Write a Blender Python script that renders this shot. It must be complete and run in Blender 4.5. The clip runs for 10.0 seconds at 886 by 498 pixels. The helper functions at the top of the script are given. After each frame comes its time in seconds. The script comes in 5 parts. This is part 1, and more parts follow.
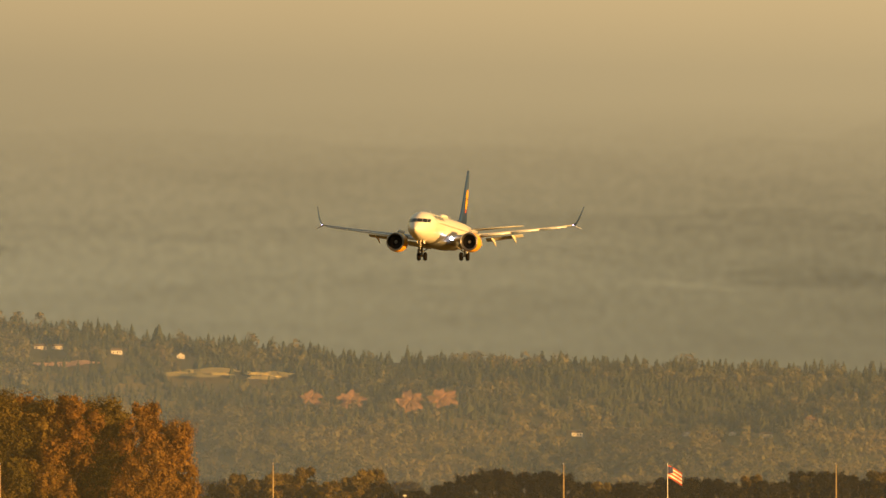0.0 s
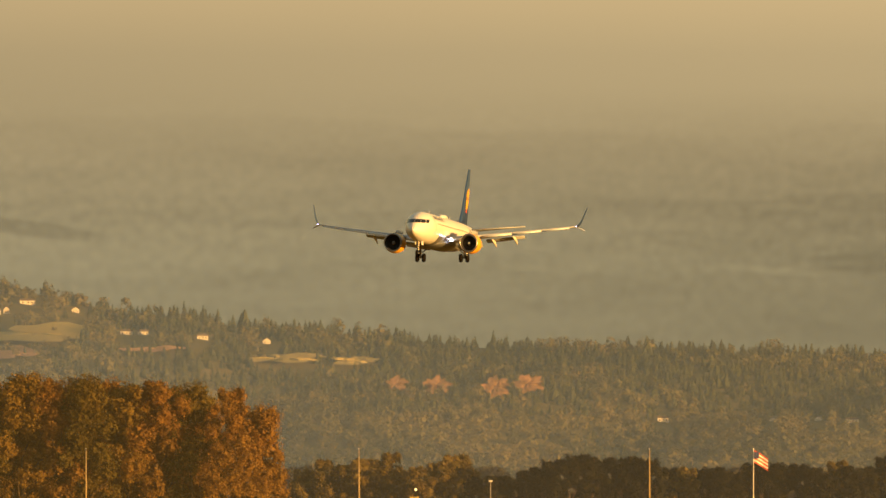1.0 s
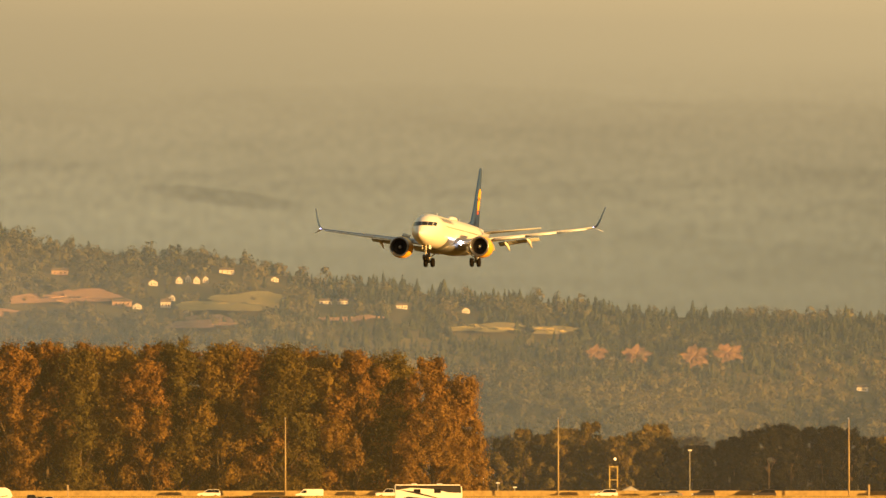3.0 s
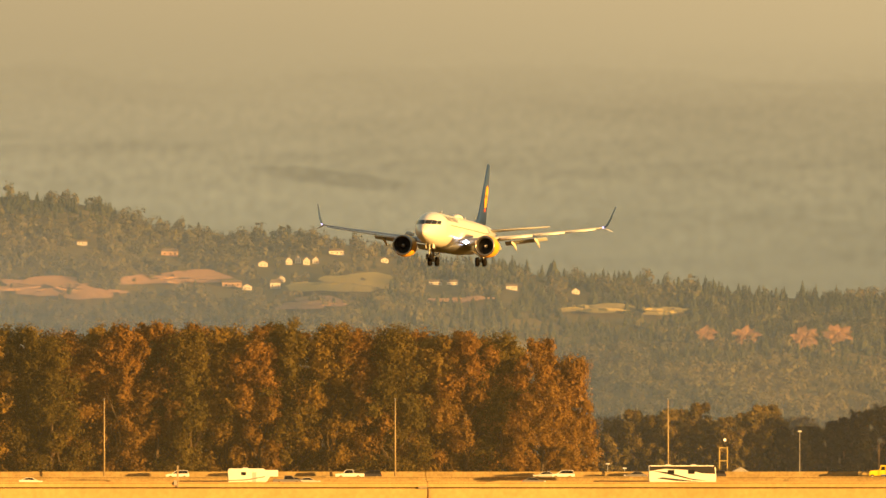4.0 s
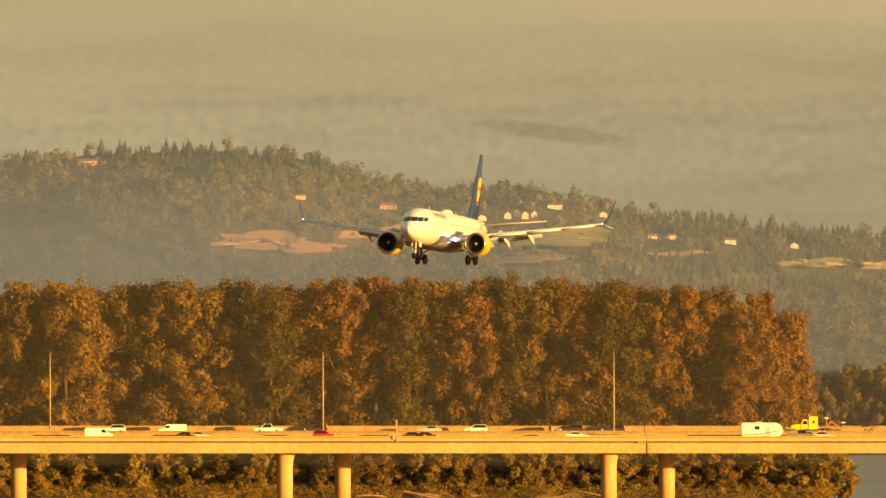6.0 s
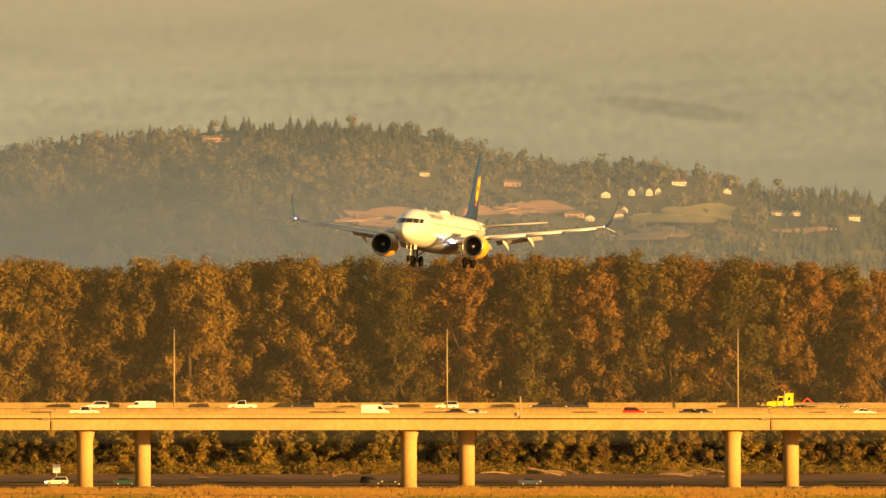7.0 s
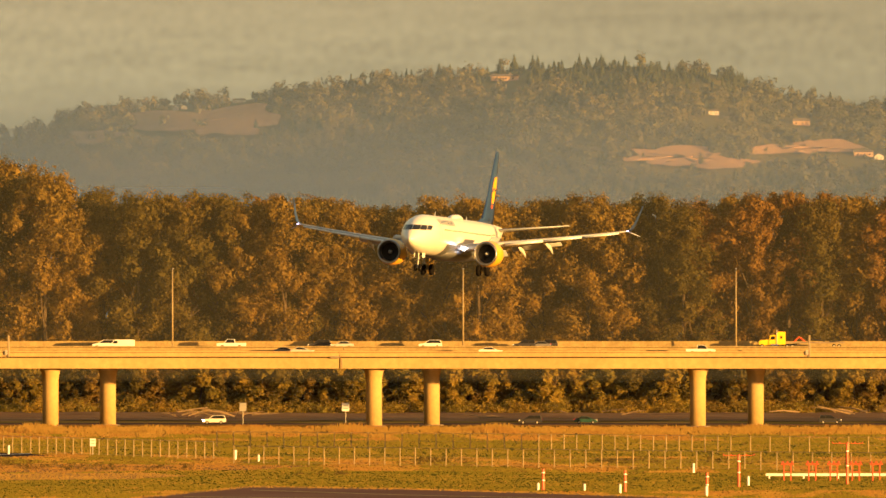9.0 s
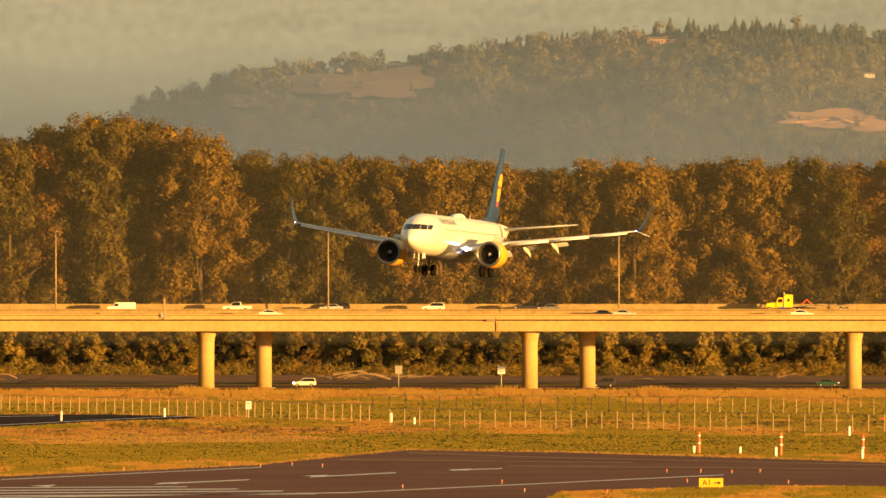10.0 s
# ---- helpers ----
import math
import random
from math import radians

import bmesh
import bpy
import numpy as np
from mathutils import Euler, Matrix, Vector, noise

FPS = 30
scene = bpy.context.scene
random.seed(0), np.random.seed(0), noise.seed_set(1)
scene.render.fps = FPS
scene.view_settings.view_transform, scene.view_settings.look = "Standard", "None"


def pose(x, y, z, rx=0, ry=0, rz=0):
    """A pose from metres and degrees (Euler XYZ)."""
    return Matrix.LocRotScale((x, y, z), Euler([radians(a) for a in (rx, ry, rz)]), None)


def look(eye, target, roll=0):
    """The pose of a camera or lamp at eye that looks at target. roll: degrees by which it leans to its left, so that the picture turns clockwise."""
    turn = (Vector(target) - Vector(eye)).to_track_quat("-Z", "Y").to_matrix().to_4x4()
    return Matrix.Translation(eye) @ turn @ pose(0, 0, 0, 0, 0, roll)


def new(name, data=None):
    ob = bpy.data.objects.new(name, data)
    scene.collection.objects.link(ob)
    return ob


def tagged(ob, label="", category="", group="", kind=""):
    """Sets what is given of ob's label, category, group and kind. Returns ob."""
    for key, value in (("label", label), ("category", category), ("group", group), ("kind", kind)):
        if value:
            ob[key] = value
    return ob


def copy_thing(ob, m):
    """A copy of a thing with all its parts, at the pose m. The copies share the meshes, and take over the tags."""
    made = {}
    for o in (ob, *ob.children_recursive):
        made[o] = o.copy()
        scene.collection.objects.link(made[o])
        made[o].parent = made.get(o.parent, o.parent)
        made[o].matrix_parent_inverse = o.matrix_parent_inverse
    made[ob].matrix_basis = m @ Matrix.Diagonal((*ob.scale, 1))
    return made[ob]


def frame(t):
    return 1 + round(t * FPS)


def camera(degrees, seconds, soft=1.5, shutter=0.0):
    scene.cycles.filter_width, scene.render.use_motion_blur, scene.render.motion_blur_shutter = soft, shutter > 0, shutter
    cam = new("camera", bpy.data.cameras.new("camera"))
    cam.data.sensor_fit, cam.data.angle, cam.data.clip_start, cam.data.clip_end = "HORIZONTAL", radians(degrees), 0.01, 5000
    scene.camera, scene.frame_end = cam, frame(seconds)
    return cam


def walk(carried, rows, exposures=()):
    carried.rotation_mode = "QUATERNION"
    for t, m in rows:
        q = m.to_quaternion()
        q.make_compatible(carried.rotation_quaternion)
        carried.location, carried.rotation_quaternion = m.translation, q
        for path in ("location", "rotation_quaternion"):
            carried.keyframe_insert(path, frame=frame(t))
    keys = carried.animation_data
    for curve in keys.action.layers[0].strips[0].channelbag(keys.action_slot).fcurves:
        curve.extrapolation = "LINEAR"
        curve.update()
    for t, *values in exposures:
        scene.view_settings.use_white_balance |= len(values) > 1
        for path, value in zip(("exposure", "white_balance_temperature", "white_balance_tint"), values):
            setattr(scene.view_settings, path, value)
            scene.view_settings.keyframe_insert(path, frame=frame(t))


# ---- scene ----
# The eye stands on a roof 26 m over the airfield; the highway bridge runs along x, 3208 m ahead.
EYE, BRIDGE, LENS = 26.0, 3208.0, 2.8
cam = camera(LENS, 10.0, soft=1.5)
# seconds, turn to the right and rise of the look, both in metres on the bridge's plane
PAN = [
    (0.0, 104.75, 39.96), (0.5, 96.85, 38.36), (1.0, 89.55, 37.36), (1.5, 81.45, 35.96), (2.0, 72.55, 34.76),
    (2.5, 63.65, 33.46), (4.0, 34.85, 28.56), (4.5, 25.35, 26.76), (5.0, 15.86, 24.62), (5.5, 6.20, 22.48),
    (7.0, -25.8, 16.35), (7.5, -37.9, 14.06), (8.0, -50.6, 11.6), (8.5, -63.77, 8.54), (9.0, -76.94, 5.48),
    (9.5, -90.57, 2.26), (10.0, -104.5, -1.1),
]
walk(cam, [(t, pose(0, 0, EYE, 90 + math.degrees(rise / BRIDGE), 0, -math.degrees(turn / BRIDGE))) for t, turn, rise in PAN],
     exposures=[(0.0, 1.12), (2.5, 1.33), (4.5, 1.5), (10.0, 1.52)])


def sight(b, h, d):
    """The place d metres ahead on the sight line that crosses the bridge's plane at b across and h high."""
    return Vector((b * d / BRIDGE, d, EYE + (h - EYE) * d / BRIDGE))


def lie(b, d, z=0.0):
    """A place on the field, d metres ahead."""
    return Vector((b * d / BRIDGE, d, z))


# ---- light ----
SUN_AZ, SUN_EL = 52.0, 3.4          # to the right of straight behind the eye; height
to_sun = Vector((math.sin(radians(SUN_AZ)) * math.cos(radians(SUN_EL)), -math.cos(radians(SUN_AZ)) * math.cos(radians(SUN_EL)), math.sin(radians(SUN_EL))))
world = bpy.data.worlds.new("evening")
scene.world = world
world.use_nodes = True
wn = world.node_tree
sky = wn.nodes.new("ShaderNodeTexSky")
sky.sky_type, sky.sun_disc = "NISHITA", False
sky.sun_elevation, sky.sun_rotation = radians(SUN_EL), math.atan2(to_sun.x, to_sun.y)
sky.dust_density, sky.air_density = 3.0, 1.5
warm = wn.nodes.new("ShaderNodeMix")        # golden haze over the whole sky
warm.data_type, warm.blend_type = "RGBA", "MULTIPLY"
warm.inputs["Factor"].default_value, warm.inputs["B"].default_value = 1.0, (1.16, 1.0, 0.82, 1)
wn.links.new(sky.outputs[0], warm.inputs["A"])
wn.links.new(warm.outputs["Result"], wn.nodes["Background"].inputs[0])
wn.nodes["Background"].inputs[1].default_value = 0.15
sun = new("sun", bpy.data.lights.new("sun", "SUN"))
sun.data.energy, sun.data.angle, sun.data.color = 5.0, radians(0.6), (1.0, 0.52, 0.13)
sun.matrix_world = look(to_sun * 100, (0, 0, 0))


# ---- materials ----
def mat(name, base, rough=0.8, vary=0.25, scale=1.0, fine=8.0, bump=0.0, metal=0.0, second=None, rand=0.0, coat=0.0, island=0.0, through_light=0.0, emit=None, emit_strength=0.0):
    """A procedural surface: two scales of noise over the base colour, with optional relief and a second colour."""
    m = bpy.data.materials.new(name)
    m.use_nodes = True
    nt = m.node_tree
    n, l = nt.nodes, nt.links
    bsdf = n["Principled BSDF"]
    bsdf.inputs["Roughness"].default_value = rough
    bsdf.inputs["Metallic"].default_value = metal
    bsdf.inputs["Coat Weight"].default_value = coat
    if rough >= 0.8 and not metal:
        bsdf.inputs["Specular IOR Level"].default_value = 0.0     # soft, loose or dusty surfaces do not shine
    geo = n.new("ShaderNodeNewGeometry")
    coarse, grain = n.new("ShaderNodeTexNoise"), n.new("ShaderNodeTexNoise")
    tc = n.new("ShaderNodeTexCoord")
    for tex, s in ((coarse, scale), (grain, fine)):
        tex.inputs["Scale"].default_value = s
        tex.inputs["Detail"].default_value = 4
        l.new(tc.outputs["Object"], tex.inputs["Vector"])
    ramp = n.new("ShaderNodeMapRange")
    ramp.inputs["From Min"].default_value, ramp.inputs["From Max"].default_value = 0.35, 0.65
    l.new(coarse.outputs["Fac"], ramp.inputs["Value"])
    two = n.new("ShaderNodeMix")
    two.data_type = "RGBA"
    two.inputs["A"].default_value = (*base, 1)
    two.inputs["B"].default_value = (*(second or [c * (1 - vary) for c in base]), 1)
    l.new(ramp.outputs[0], two.inputs["Factor"])
    hsv = n.new("ShaderNodeHueSaturation")
    l.new(two.outputs["Result"], hsv.inputs["Color"])
    value = n.new("ShaderNodeMapRange")
    value.inputs["From Min"].default_value, value.inputs["From Max"].default_value = 0.3, 0.7
    value.inputs["To Min"].default_value, value.inputs["To Max"].default_value = 1 - vary * 0.5, 1 + vary * 0.5
    l.new(grain.outputs["Fac"], value.inputs["Value"])
    last = value.outputs[0]
    for amount, source in ((rand, "ob"), (island, "geo")):
        if not amount:
            continue
        src = n.new("ShaderNodeObjectInfo").outputs["Random"] if source == "ob" else geo.outputs["Random Per Island"]
        spread, mul = n.new("ShaderNodeMapRange"), n.new("ShaderNodeMath")
        spread.inputs["To Min"].default_value, spread.inputs["To Max"].default_value = 1 - amount, 1 + amount
        mul.operation = "MULTIPLY"
        l.new(src, spread.inputs["Value"])
        l.new(spread.outputs[0], mul.inputs[0])
        l.new(last, mul.inputs[1])
        last = mul.outputs[0]
    l.new(last, hsv.inputs["Value"])
    l.new(hsv.outputs[0], bsdf.inputs["Base Color"])
    if bump:
        bp = n.new("ShaderNodeBump")
        bp.inputs["Strength"].default_value, bp.inputs["Distance"].default_value = bump, 0.1
        l.new(grain.outputs["Fac"], bp.inputs["Height"])
        l.new(bp.outputs[0], bsdf.inputs["Normal"])
    if emit:
        bsdf.inputs["Emission Color"].default_value = (*emit, 1)
        bsdf.inputs["Emission Strength"].default_value = emit_strength
    if through_light:
        tr, mix = n.new("ShaderNodeBsdfTranslucent"), n.new("ShaderNodeMixShader")
        l.new(hsv.outputs[0], tr.inputs["Color"])
        mix.inputs[0].default_value = through_light
        l.new(bsdf.outputs[0], mix.inputs[1])
        l.new(tr.outputs[0], mix.inputs[2])
        l.new(mix.outputs[0], n["Material Output"].inputs["Surface"])
    return m


CONCRETE = mat("concrete", (0.31, 0.25, 0.17), 0.85, 0.2, 0.15, 1.5, 0.2, second=(0.25, 0.20, 0.13), rand=0.06)
# near black: shade in the bridge's grooves and joints is put into the colour
GROOVE = mat("shade_dark_concrete_joint", (0.07, 0.05, 0.035), 0.95, 0.3, 0.5, 3.0)
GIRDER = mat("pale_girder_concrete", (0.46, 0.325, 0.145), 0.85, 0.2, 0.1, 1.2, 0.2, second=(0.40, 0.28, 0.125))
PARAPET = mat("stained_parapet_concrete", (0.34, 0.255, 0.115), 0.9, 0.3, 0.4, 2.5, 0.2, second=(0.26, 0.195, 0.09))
CONCRETE_DARK = mat("weathered_concrete", (0.27, 0.22, 0.17), 0.9, 0.35, 0.3, 2.0, 0.2)
ASPHALT = mat("asphalt", (0.05, 0.04, 0.038), 0.85, 0.3, 0.05, 2.0, second=(0.07, 0.054, 0.048))
PAINT_WHITE = mat("road_paint", (0.75, 0.73, 0.68), 0.7, 0.2, 0.4, 3.0)
PAINT_YELLOW = mat("yellow_road_paint", (0.45, 0.33, 0.08), 0.7, 0.25, 0.4, 3.0)
GRASS = mat("grass", (0.17, 0.12, 0.025), 1.0, 0.3, 0.035, 0.6, 0.5, second=(0.36, 0.20, 0.05))
STRAW = mat("dry_grass", (0.29, 0.185, 0.052), 1.0, 0.16, 0.08, 0.8, second=(0.23, 0.145, 0.038), island=0.1, through_light=0.2)
SAND = mat("sand", (0.22, 0.115, 0.06), 1.0, 0.3, 0.06, 0.7, second=(0.32, 0.18, 0.085))
BARK = mat("bark", (0.11, 0.08, 0.05), 0.95, 0.3, 0.6, 4.0)
LEAF = mat("cottonwood_leaves", (0.19, 0.130, 0.032), 0.8, 0.3, 0.04, 0.35, second=(0.225, 0.138, 0.032), rand=0.12, island=0.24, through_light=0.42)
LEAF_RUST = mat("rusty_cottonwood_leaves", (0.205, 0.112, 0.031), 0.8, 0.3, 0.04, 0.35, second=(0.185, 0.118, 0.031), rand=0.12, island=0.24, through_light=0.42)
LEAF_OLIVE = mat("olive_gold_leaves", (0.105, 0.086, 0.024), 0.8, 0.3, 0.05, 0.35, second=(0.145, 0.104, 0.026), rand=0.12, island=0.30, through_light=0.42)
LEAF_GREEN = mat("green_yellow_leaves", (0.21, 0.17, 0.034), 0.8, 0.35, 0.15, 0.8, second=(0.29, 0.19, 0.032), rand=0.3, island=0.22, through_light=0.4)
LEAF_BANK = mat("bank_tree_leaves", (0.125, 0.105, 0.034), 0.8, 0.3, 0.15, 0.8, second=(0.17, 0.118, 0.034), rand=0.3, island=0.2, through_light=0.4)
# near black: the far grove's shade is put into this leaf colour
LEAF_SHADE = mat("shade_dark_leaves", (0.016, 0.016, 0.011), 0.8, 0.3, 0.1, 0.7, rand=0.2, island=0.3, through_light=0.15)
FOREST = mat("hill_conifers", (0.06, 0.070, 0.036), 0.9, 0.3, 0.012, 0.25, second=(0.08, 0.085, 0.038), island=0.1, through_light=0.2)
WOODS = mat("hill_broadleaf_trees", (0.120, 0.118, 0.054), 0.9, 0.45, 0.02, 0.3, second=(0.180, 0.152, 0.066), island=0.07, through_light=0.2)
HILL = mat("hill_ground", (0.14, 0.12, 0.05), 1.0, 0.3, 0.01, 0.2, second=(0.18, 0.15, 0.06))
FIELD = mat("ploughed_field", (0.40, 0.235, 0.14), 1.0, 0.2, 0.02, 0.3, second=(0.46, 0.285, 0.16))
MEADOW = mat("meadow", (0.34, 0.29, 0.10), 1.0, 0.2, 0.02, 0.3, second=(0.42, 0.33, 0.13))
CLIFF = mat("bare_earth_cliff", (0.27, 0.155, 0.085), 1.0, 0.45, 0.45, 1.5, 0.5, second=(0.12, 0.08, 0.045))
DRIFT = mat("driftwood", (0.27, 0.19, 0.11), 0.9, 0.25, 0.8, 4.0)
FENCE_STEEL = mat("weathered_fence_steel", (0.34, 0.26, 0.14), 0.7, 0.25, 1.0, 6.0)
STEEL = mat("galvanised_steel", (0.42, 0.40, 0.36), 0.55, 0.2, 1.0, 6.0, metal=0.4)
WHITE_PAINT = mat("white_paint", (0.80, 0.79, 0.76), 0.35, 0.06, 0.4, 3.0, coat=0.3)
CLADDING = mat("white_cladding", (0.78, 0.72, 0.62), 0.7, 0.15, 0.2, 1.0, rand=0.1)
TAN_CLADDING = mat("tan_cladding", (0.55, 0.36, 0.22), 0.8, 0.15, 0.2, 1.0)
ROOFING = mat("roofing", (0.16, 0.13, 0.11), 0.9, 0.2, 0.2, 1.0, rand=0.2)
BLACK = mat("black_trim", (0.02, 0.02, 0.022), 0.5, 0.2, 1.0, 6.0)
RUBBER = mat("tyre_rubber", (0.012, 0.011, 0.011), 0.85, 0.2, 2.0, 9.0)
GLASS_DARK = mat("tinted_glass", (0.02, 0.022, 0.028), 0.08, 0.1, 1.0, 5.0)
CHROME = mat("bright_metal", (0.72, 0.71, 0.70), 0.22, 0.1, 1.0, 5.0, metal=1.0)
WARN_RED = mat("orange_red_paint", (0.62, 0.09, 0.03), 0.5, 0.2, 0.8, 4.0)


# ---- building blocks ----
def obj(name, bm, material, parent=None, label="", category="", kind="", smooth=False):
    me = bpy.data.meshes.new(name)
    if isinstance(bm, bmesh.types.BMesh):
        bm.normal_update()
        bm.to_mesh(me)
        bm.free()
    else:
        me.from_pydata(bm[0], [], bm[1])
    me.materials.append(material)
    if smooth:
        me.polygons.foreach_set("use_smooth", [True] * len(me.polygons))
    ob = new(name, me)
    ob.parent = parent
    return tagged(ob, label, category, "", kind)


def part(name, bm, material, parent, label="", smooth=False):
    return obj(name, bm, material, parent, label, smooth=smooth)


def thing(name, label, category, at=(0, 0, 0), group="", kind=""):
    ob = new(name)
    ob.empty_display_size = 0.5
    ob.location = at
    return tagged(ob, label, category, group, kind)


def box(bm, c, s, bevel=0.0, m=None):
    r = bmesh.ops.create_cube(bm, size=1.0, matrix=Matrix.Translation(c) @ Matrix.Diagonal((*s, 1)))
    vs = r["verts"]
    if bevel:
        es = list({e for v in vs for e in v.link_edges})
        out = bmesh.ops.bevel(bm, geom=es, offset=bevel, segments=1, affect="EDGES")
        vs = out["verts"]
    if m is not None:
        bmesh.ops.transform(bm, matrix=m, verts=vs)
    return vs


def loft(bm, rings, caps=True):
    """Skin over rings of equally many points."""
    rows = [[bm.verts.new(p) for p in ring] for ring in rings]
    k = len(rows[0])
    for a, b in zip(rows, rows[1:]):
        for i in range(k):
            bm.faces.new((a[i], a[(i + 1) % k], b[(i + 1) % k], b[i]))
    if caps:
        bm.faces.new(list(reversed(rows[0])))
        bm.faces.new(rows[-1])
    return rows


def tube(bm, p0, p1, r0, r1=None, k=8):
    p0, p1 = Vector(p0), Vector(p1)
    r1 = r0 if r1 is None else r1
    q = (p1 - p0).to_track_quat("Z", "Y")
    ring = lambda p, r: [p + q @ Vector((r * math.cos(6.28318 * i / k), r * math.sin(6.28318 * i / k), 0)) for i in range(k)]
    loft(bm, [ring(p0, r0), ring(p1, r1)])
    bmesh.ops.recalc_face_normals(bm, faces=bm.faces)


def spun(bm, profile, centre, axis="y", k=20, caps=False):
    """A turned shape: profile of (along, radius) about an axis through centre."""
    c = Vector(centre)
    rings = []
    for a, r in profile:
        ring = []
        for i in range(k):
            u, w = r * math.cos(6.28318 * i / k), r * math.sin(6.28318 * i / k)
            ring.append(c + (Vector((u, a, w)) if axis == "y" else Vector((a, u, w)) if axis == "x" else Vector((u, w, a))))
        rings.append(ring)
    loft(bm, rings, caps)
    bmesh.ops.recalc_face_normals(bm, faces=bm.faces)


def prism(bm, outline, depth, m=None):
    """An outline of (x, z) points pushed along y, centred on it."""
    a = [bm.verts.new((x, -depth / 2, z)) for x, z in outline]
    b = [bm.verts.new((x, depth / 2, z)) for x, z in outline]
    k = len(a)
    for i in range(k):
        bm.faces.new((a[i], a[(i + 1) % k], b[(i + 1) % k], b[i]))
    bm.faces.new(list(reversed(a)))
    bm.faces.new(b)
    bmesh.ops.recalc_face_normals(bm, faces=bm.faces)
    if m is not None:
        bmesh.ops.transform(bm, matrix=m, verts=a + b)
    return a + b


def level(points, x):
    """Smooth value at x between (x, value) points."""
    for (x0, a), (x1, b) in zip(points, points[1:]):
        if x <= x1:
            s = min(1, max(0, (x - x0) / (x1 - x0)))
            return a + (b - a) * s * s * (3 - 2 * s)
    return points[-1][1]


def rough(x, y, s, seed=0.0):
    return noise.fractal(Vector((x / s, y / s, seed)), 1.0, 2.0, 4)


# ---- ground, water, hills and the far distance ----
def sheet(name, xs, ys, height, material, label, category, keep=None, kind="structure"):
    verts, index = [], {}
    for j, y in enumerate(ys):
        for i, x in enumerate(xs):
            verts.append((x, y, height(x, y)))
    w = len(xs)
    faces = []
    for j in range(len(ys) - 1):
        for i in range(w - 1):
            if keep is None or keep((xs[i] + xs[i + 1]) / 2, (ys[j] + ys[j + 1]) / 2):
                faces.append((j * w + i, j * w + i + 1, (j + 1) * w + i + 1, (j + 1) * w + i))
    return obj(name, (verts, faces), material, None, label, category, kind, smooth=True)


SHORE = [(3230, 58), (3330, 62), (3420, 66), (3520, 72), (3700, 66), (3900, 40), (4100, -300)]


def ground_height(x, y):
    if y < 3225:
        return 0.0
    shore = level(SHORE, y)
    down = max(0.0, min(1.0, (x - shore) / 8.0))
    return 0.25 * rough(x, y, 40) * min(1, (y - 3225) / 60) - 4.0 * down


def spread(a, b, step):
    k = max(1, int(round((b - a) / step)))
    return [a + (b - a) * i / k for i in range(k + 1)]


sheet("ground", [-6000, -1500] + spread(-420, 420, 8) + [1500, 6000], [-6000, -500, 1000, 1700] + spread(2000, 3200, 60) + spread(3230, 4120, 12), ground_height, GRASS,
      "flat airfield grass, patchy green and dry straw", "ground")
sheet("water", [-900, 0, 400, 1200, 3000], spread(3225, 4500, 255), lambda x, y: -1.0 + 6.5 * max(0, y - 3640) / 520, mat("river_water", (0.20, 0.21, 0.20), 0.45, 0.2, 0.02, 0.2, 0.6), "calm grey-blue river water", "river")

CREST = [(-220, 30), (-187, 34), (-175, 41), (-165, 46.5), (-153, 51.7), (-138, 55.7), (-123, 57.2), (-107, 58.2), (-96, 60.3), (-83, 62), (-60, 63.6), (-45, 64), (-30, 62.6), (-16, 58.3), (-3, 56.6), (10, 56.3), (40, 51.5), (60, 49), (100, 46), (140, 45), (185, 44)]
NEAR_HILL, FAR_HILL = 4330.0, 4760.0


def hill_height(x, y):
    b = x * BRIDGE / y
    s = (y - NEAR_HILL) / (FAR_HILL - NEAR_HILL)
    top = level(CREST, b) - 26
    foot = 9 if b > 40 else 9 + (40 - b) * 0.02
    rise = foot - 24 + (top - foot + 24) * min(1, max(0, s)) ** 0.8
    fold = 3.2 * math.sin(b / 13.0 + 2.2 * math.sin(s * 5)) * max(0, s) * (1 - max(0, s)) * 2.5
    fall = 0 if s < 1 else (s - 1) * 160
    return EYE + (rise + fold + 0.5 * rough(x, y, 60, 4) * min(1, max(0, 1.2 - s)) - fall) * y / BRIDGE


sheet("hillside", spread(-380, 340, 6), spread(4290, 4830, 9), hill_height, HILL, "wooded hillside in evening haze", "hill")


# farmhouses: sight line across and high, width, height
HOUSES = [(7.6, 52.0, 1.6, 1.9), (9.2, 52.2, 1.5, 2.0), (10.7, 52.0, 1.6, 2.0), (12.3, 52.0, 1.5, 1.8), (-2.5, 48.0, 4.6, 1.9), (.2, 47.5, 2.2, 1.6), (5.2, 47.6, 2.4, 2.6), (6.3, 48.9, 1.6, 1.7),
          (3.0, 51.6, 2.2, 1.6), (-13.5, 53.6, 4.0, 1.9), (16.0, 53.6, 3.6, 1.6), (33.5, 48.2, 3.0, 1.5), (36.5, 48.3, 2.6, 1.5), (47, 47.4, 2.6, 1.6), (58.3, 46.6, 1.9, 1.6),
          (-66, 61.6, 6.5, 1.7), (-124.2, 56.3, 1.5, 1.2), (-122.8, 56.3, 1.5, 1.2), (-113, 57.6, 3.0, 1.1), (128.5, 32.9, 2.6, 1.6), (162, 32.7, 3.0, 1.4), (148, 33, 1.6, 1.1), (156, 33.0, 1.6, 1.1), (24.5, 52.3, 1.8, 1.4), (-29, 55.5, 2.4, 1.3)]


def ragged(a, seed):
    """An uneven outline round a cleared patch."""
    return 0.84 + 0.22 * math.sin(2 * a + seed) + 0.15 * math.sin(3 * a + 2.3 * seed) + 0.10 * math.sin(7 * a + seed) + 0.07 * math.sin(12 * a + 3 * seed)


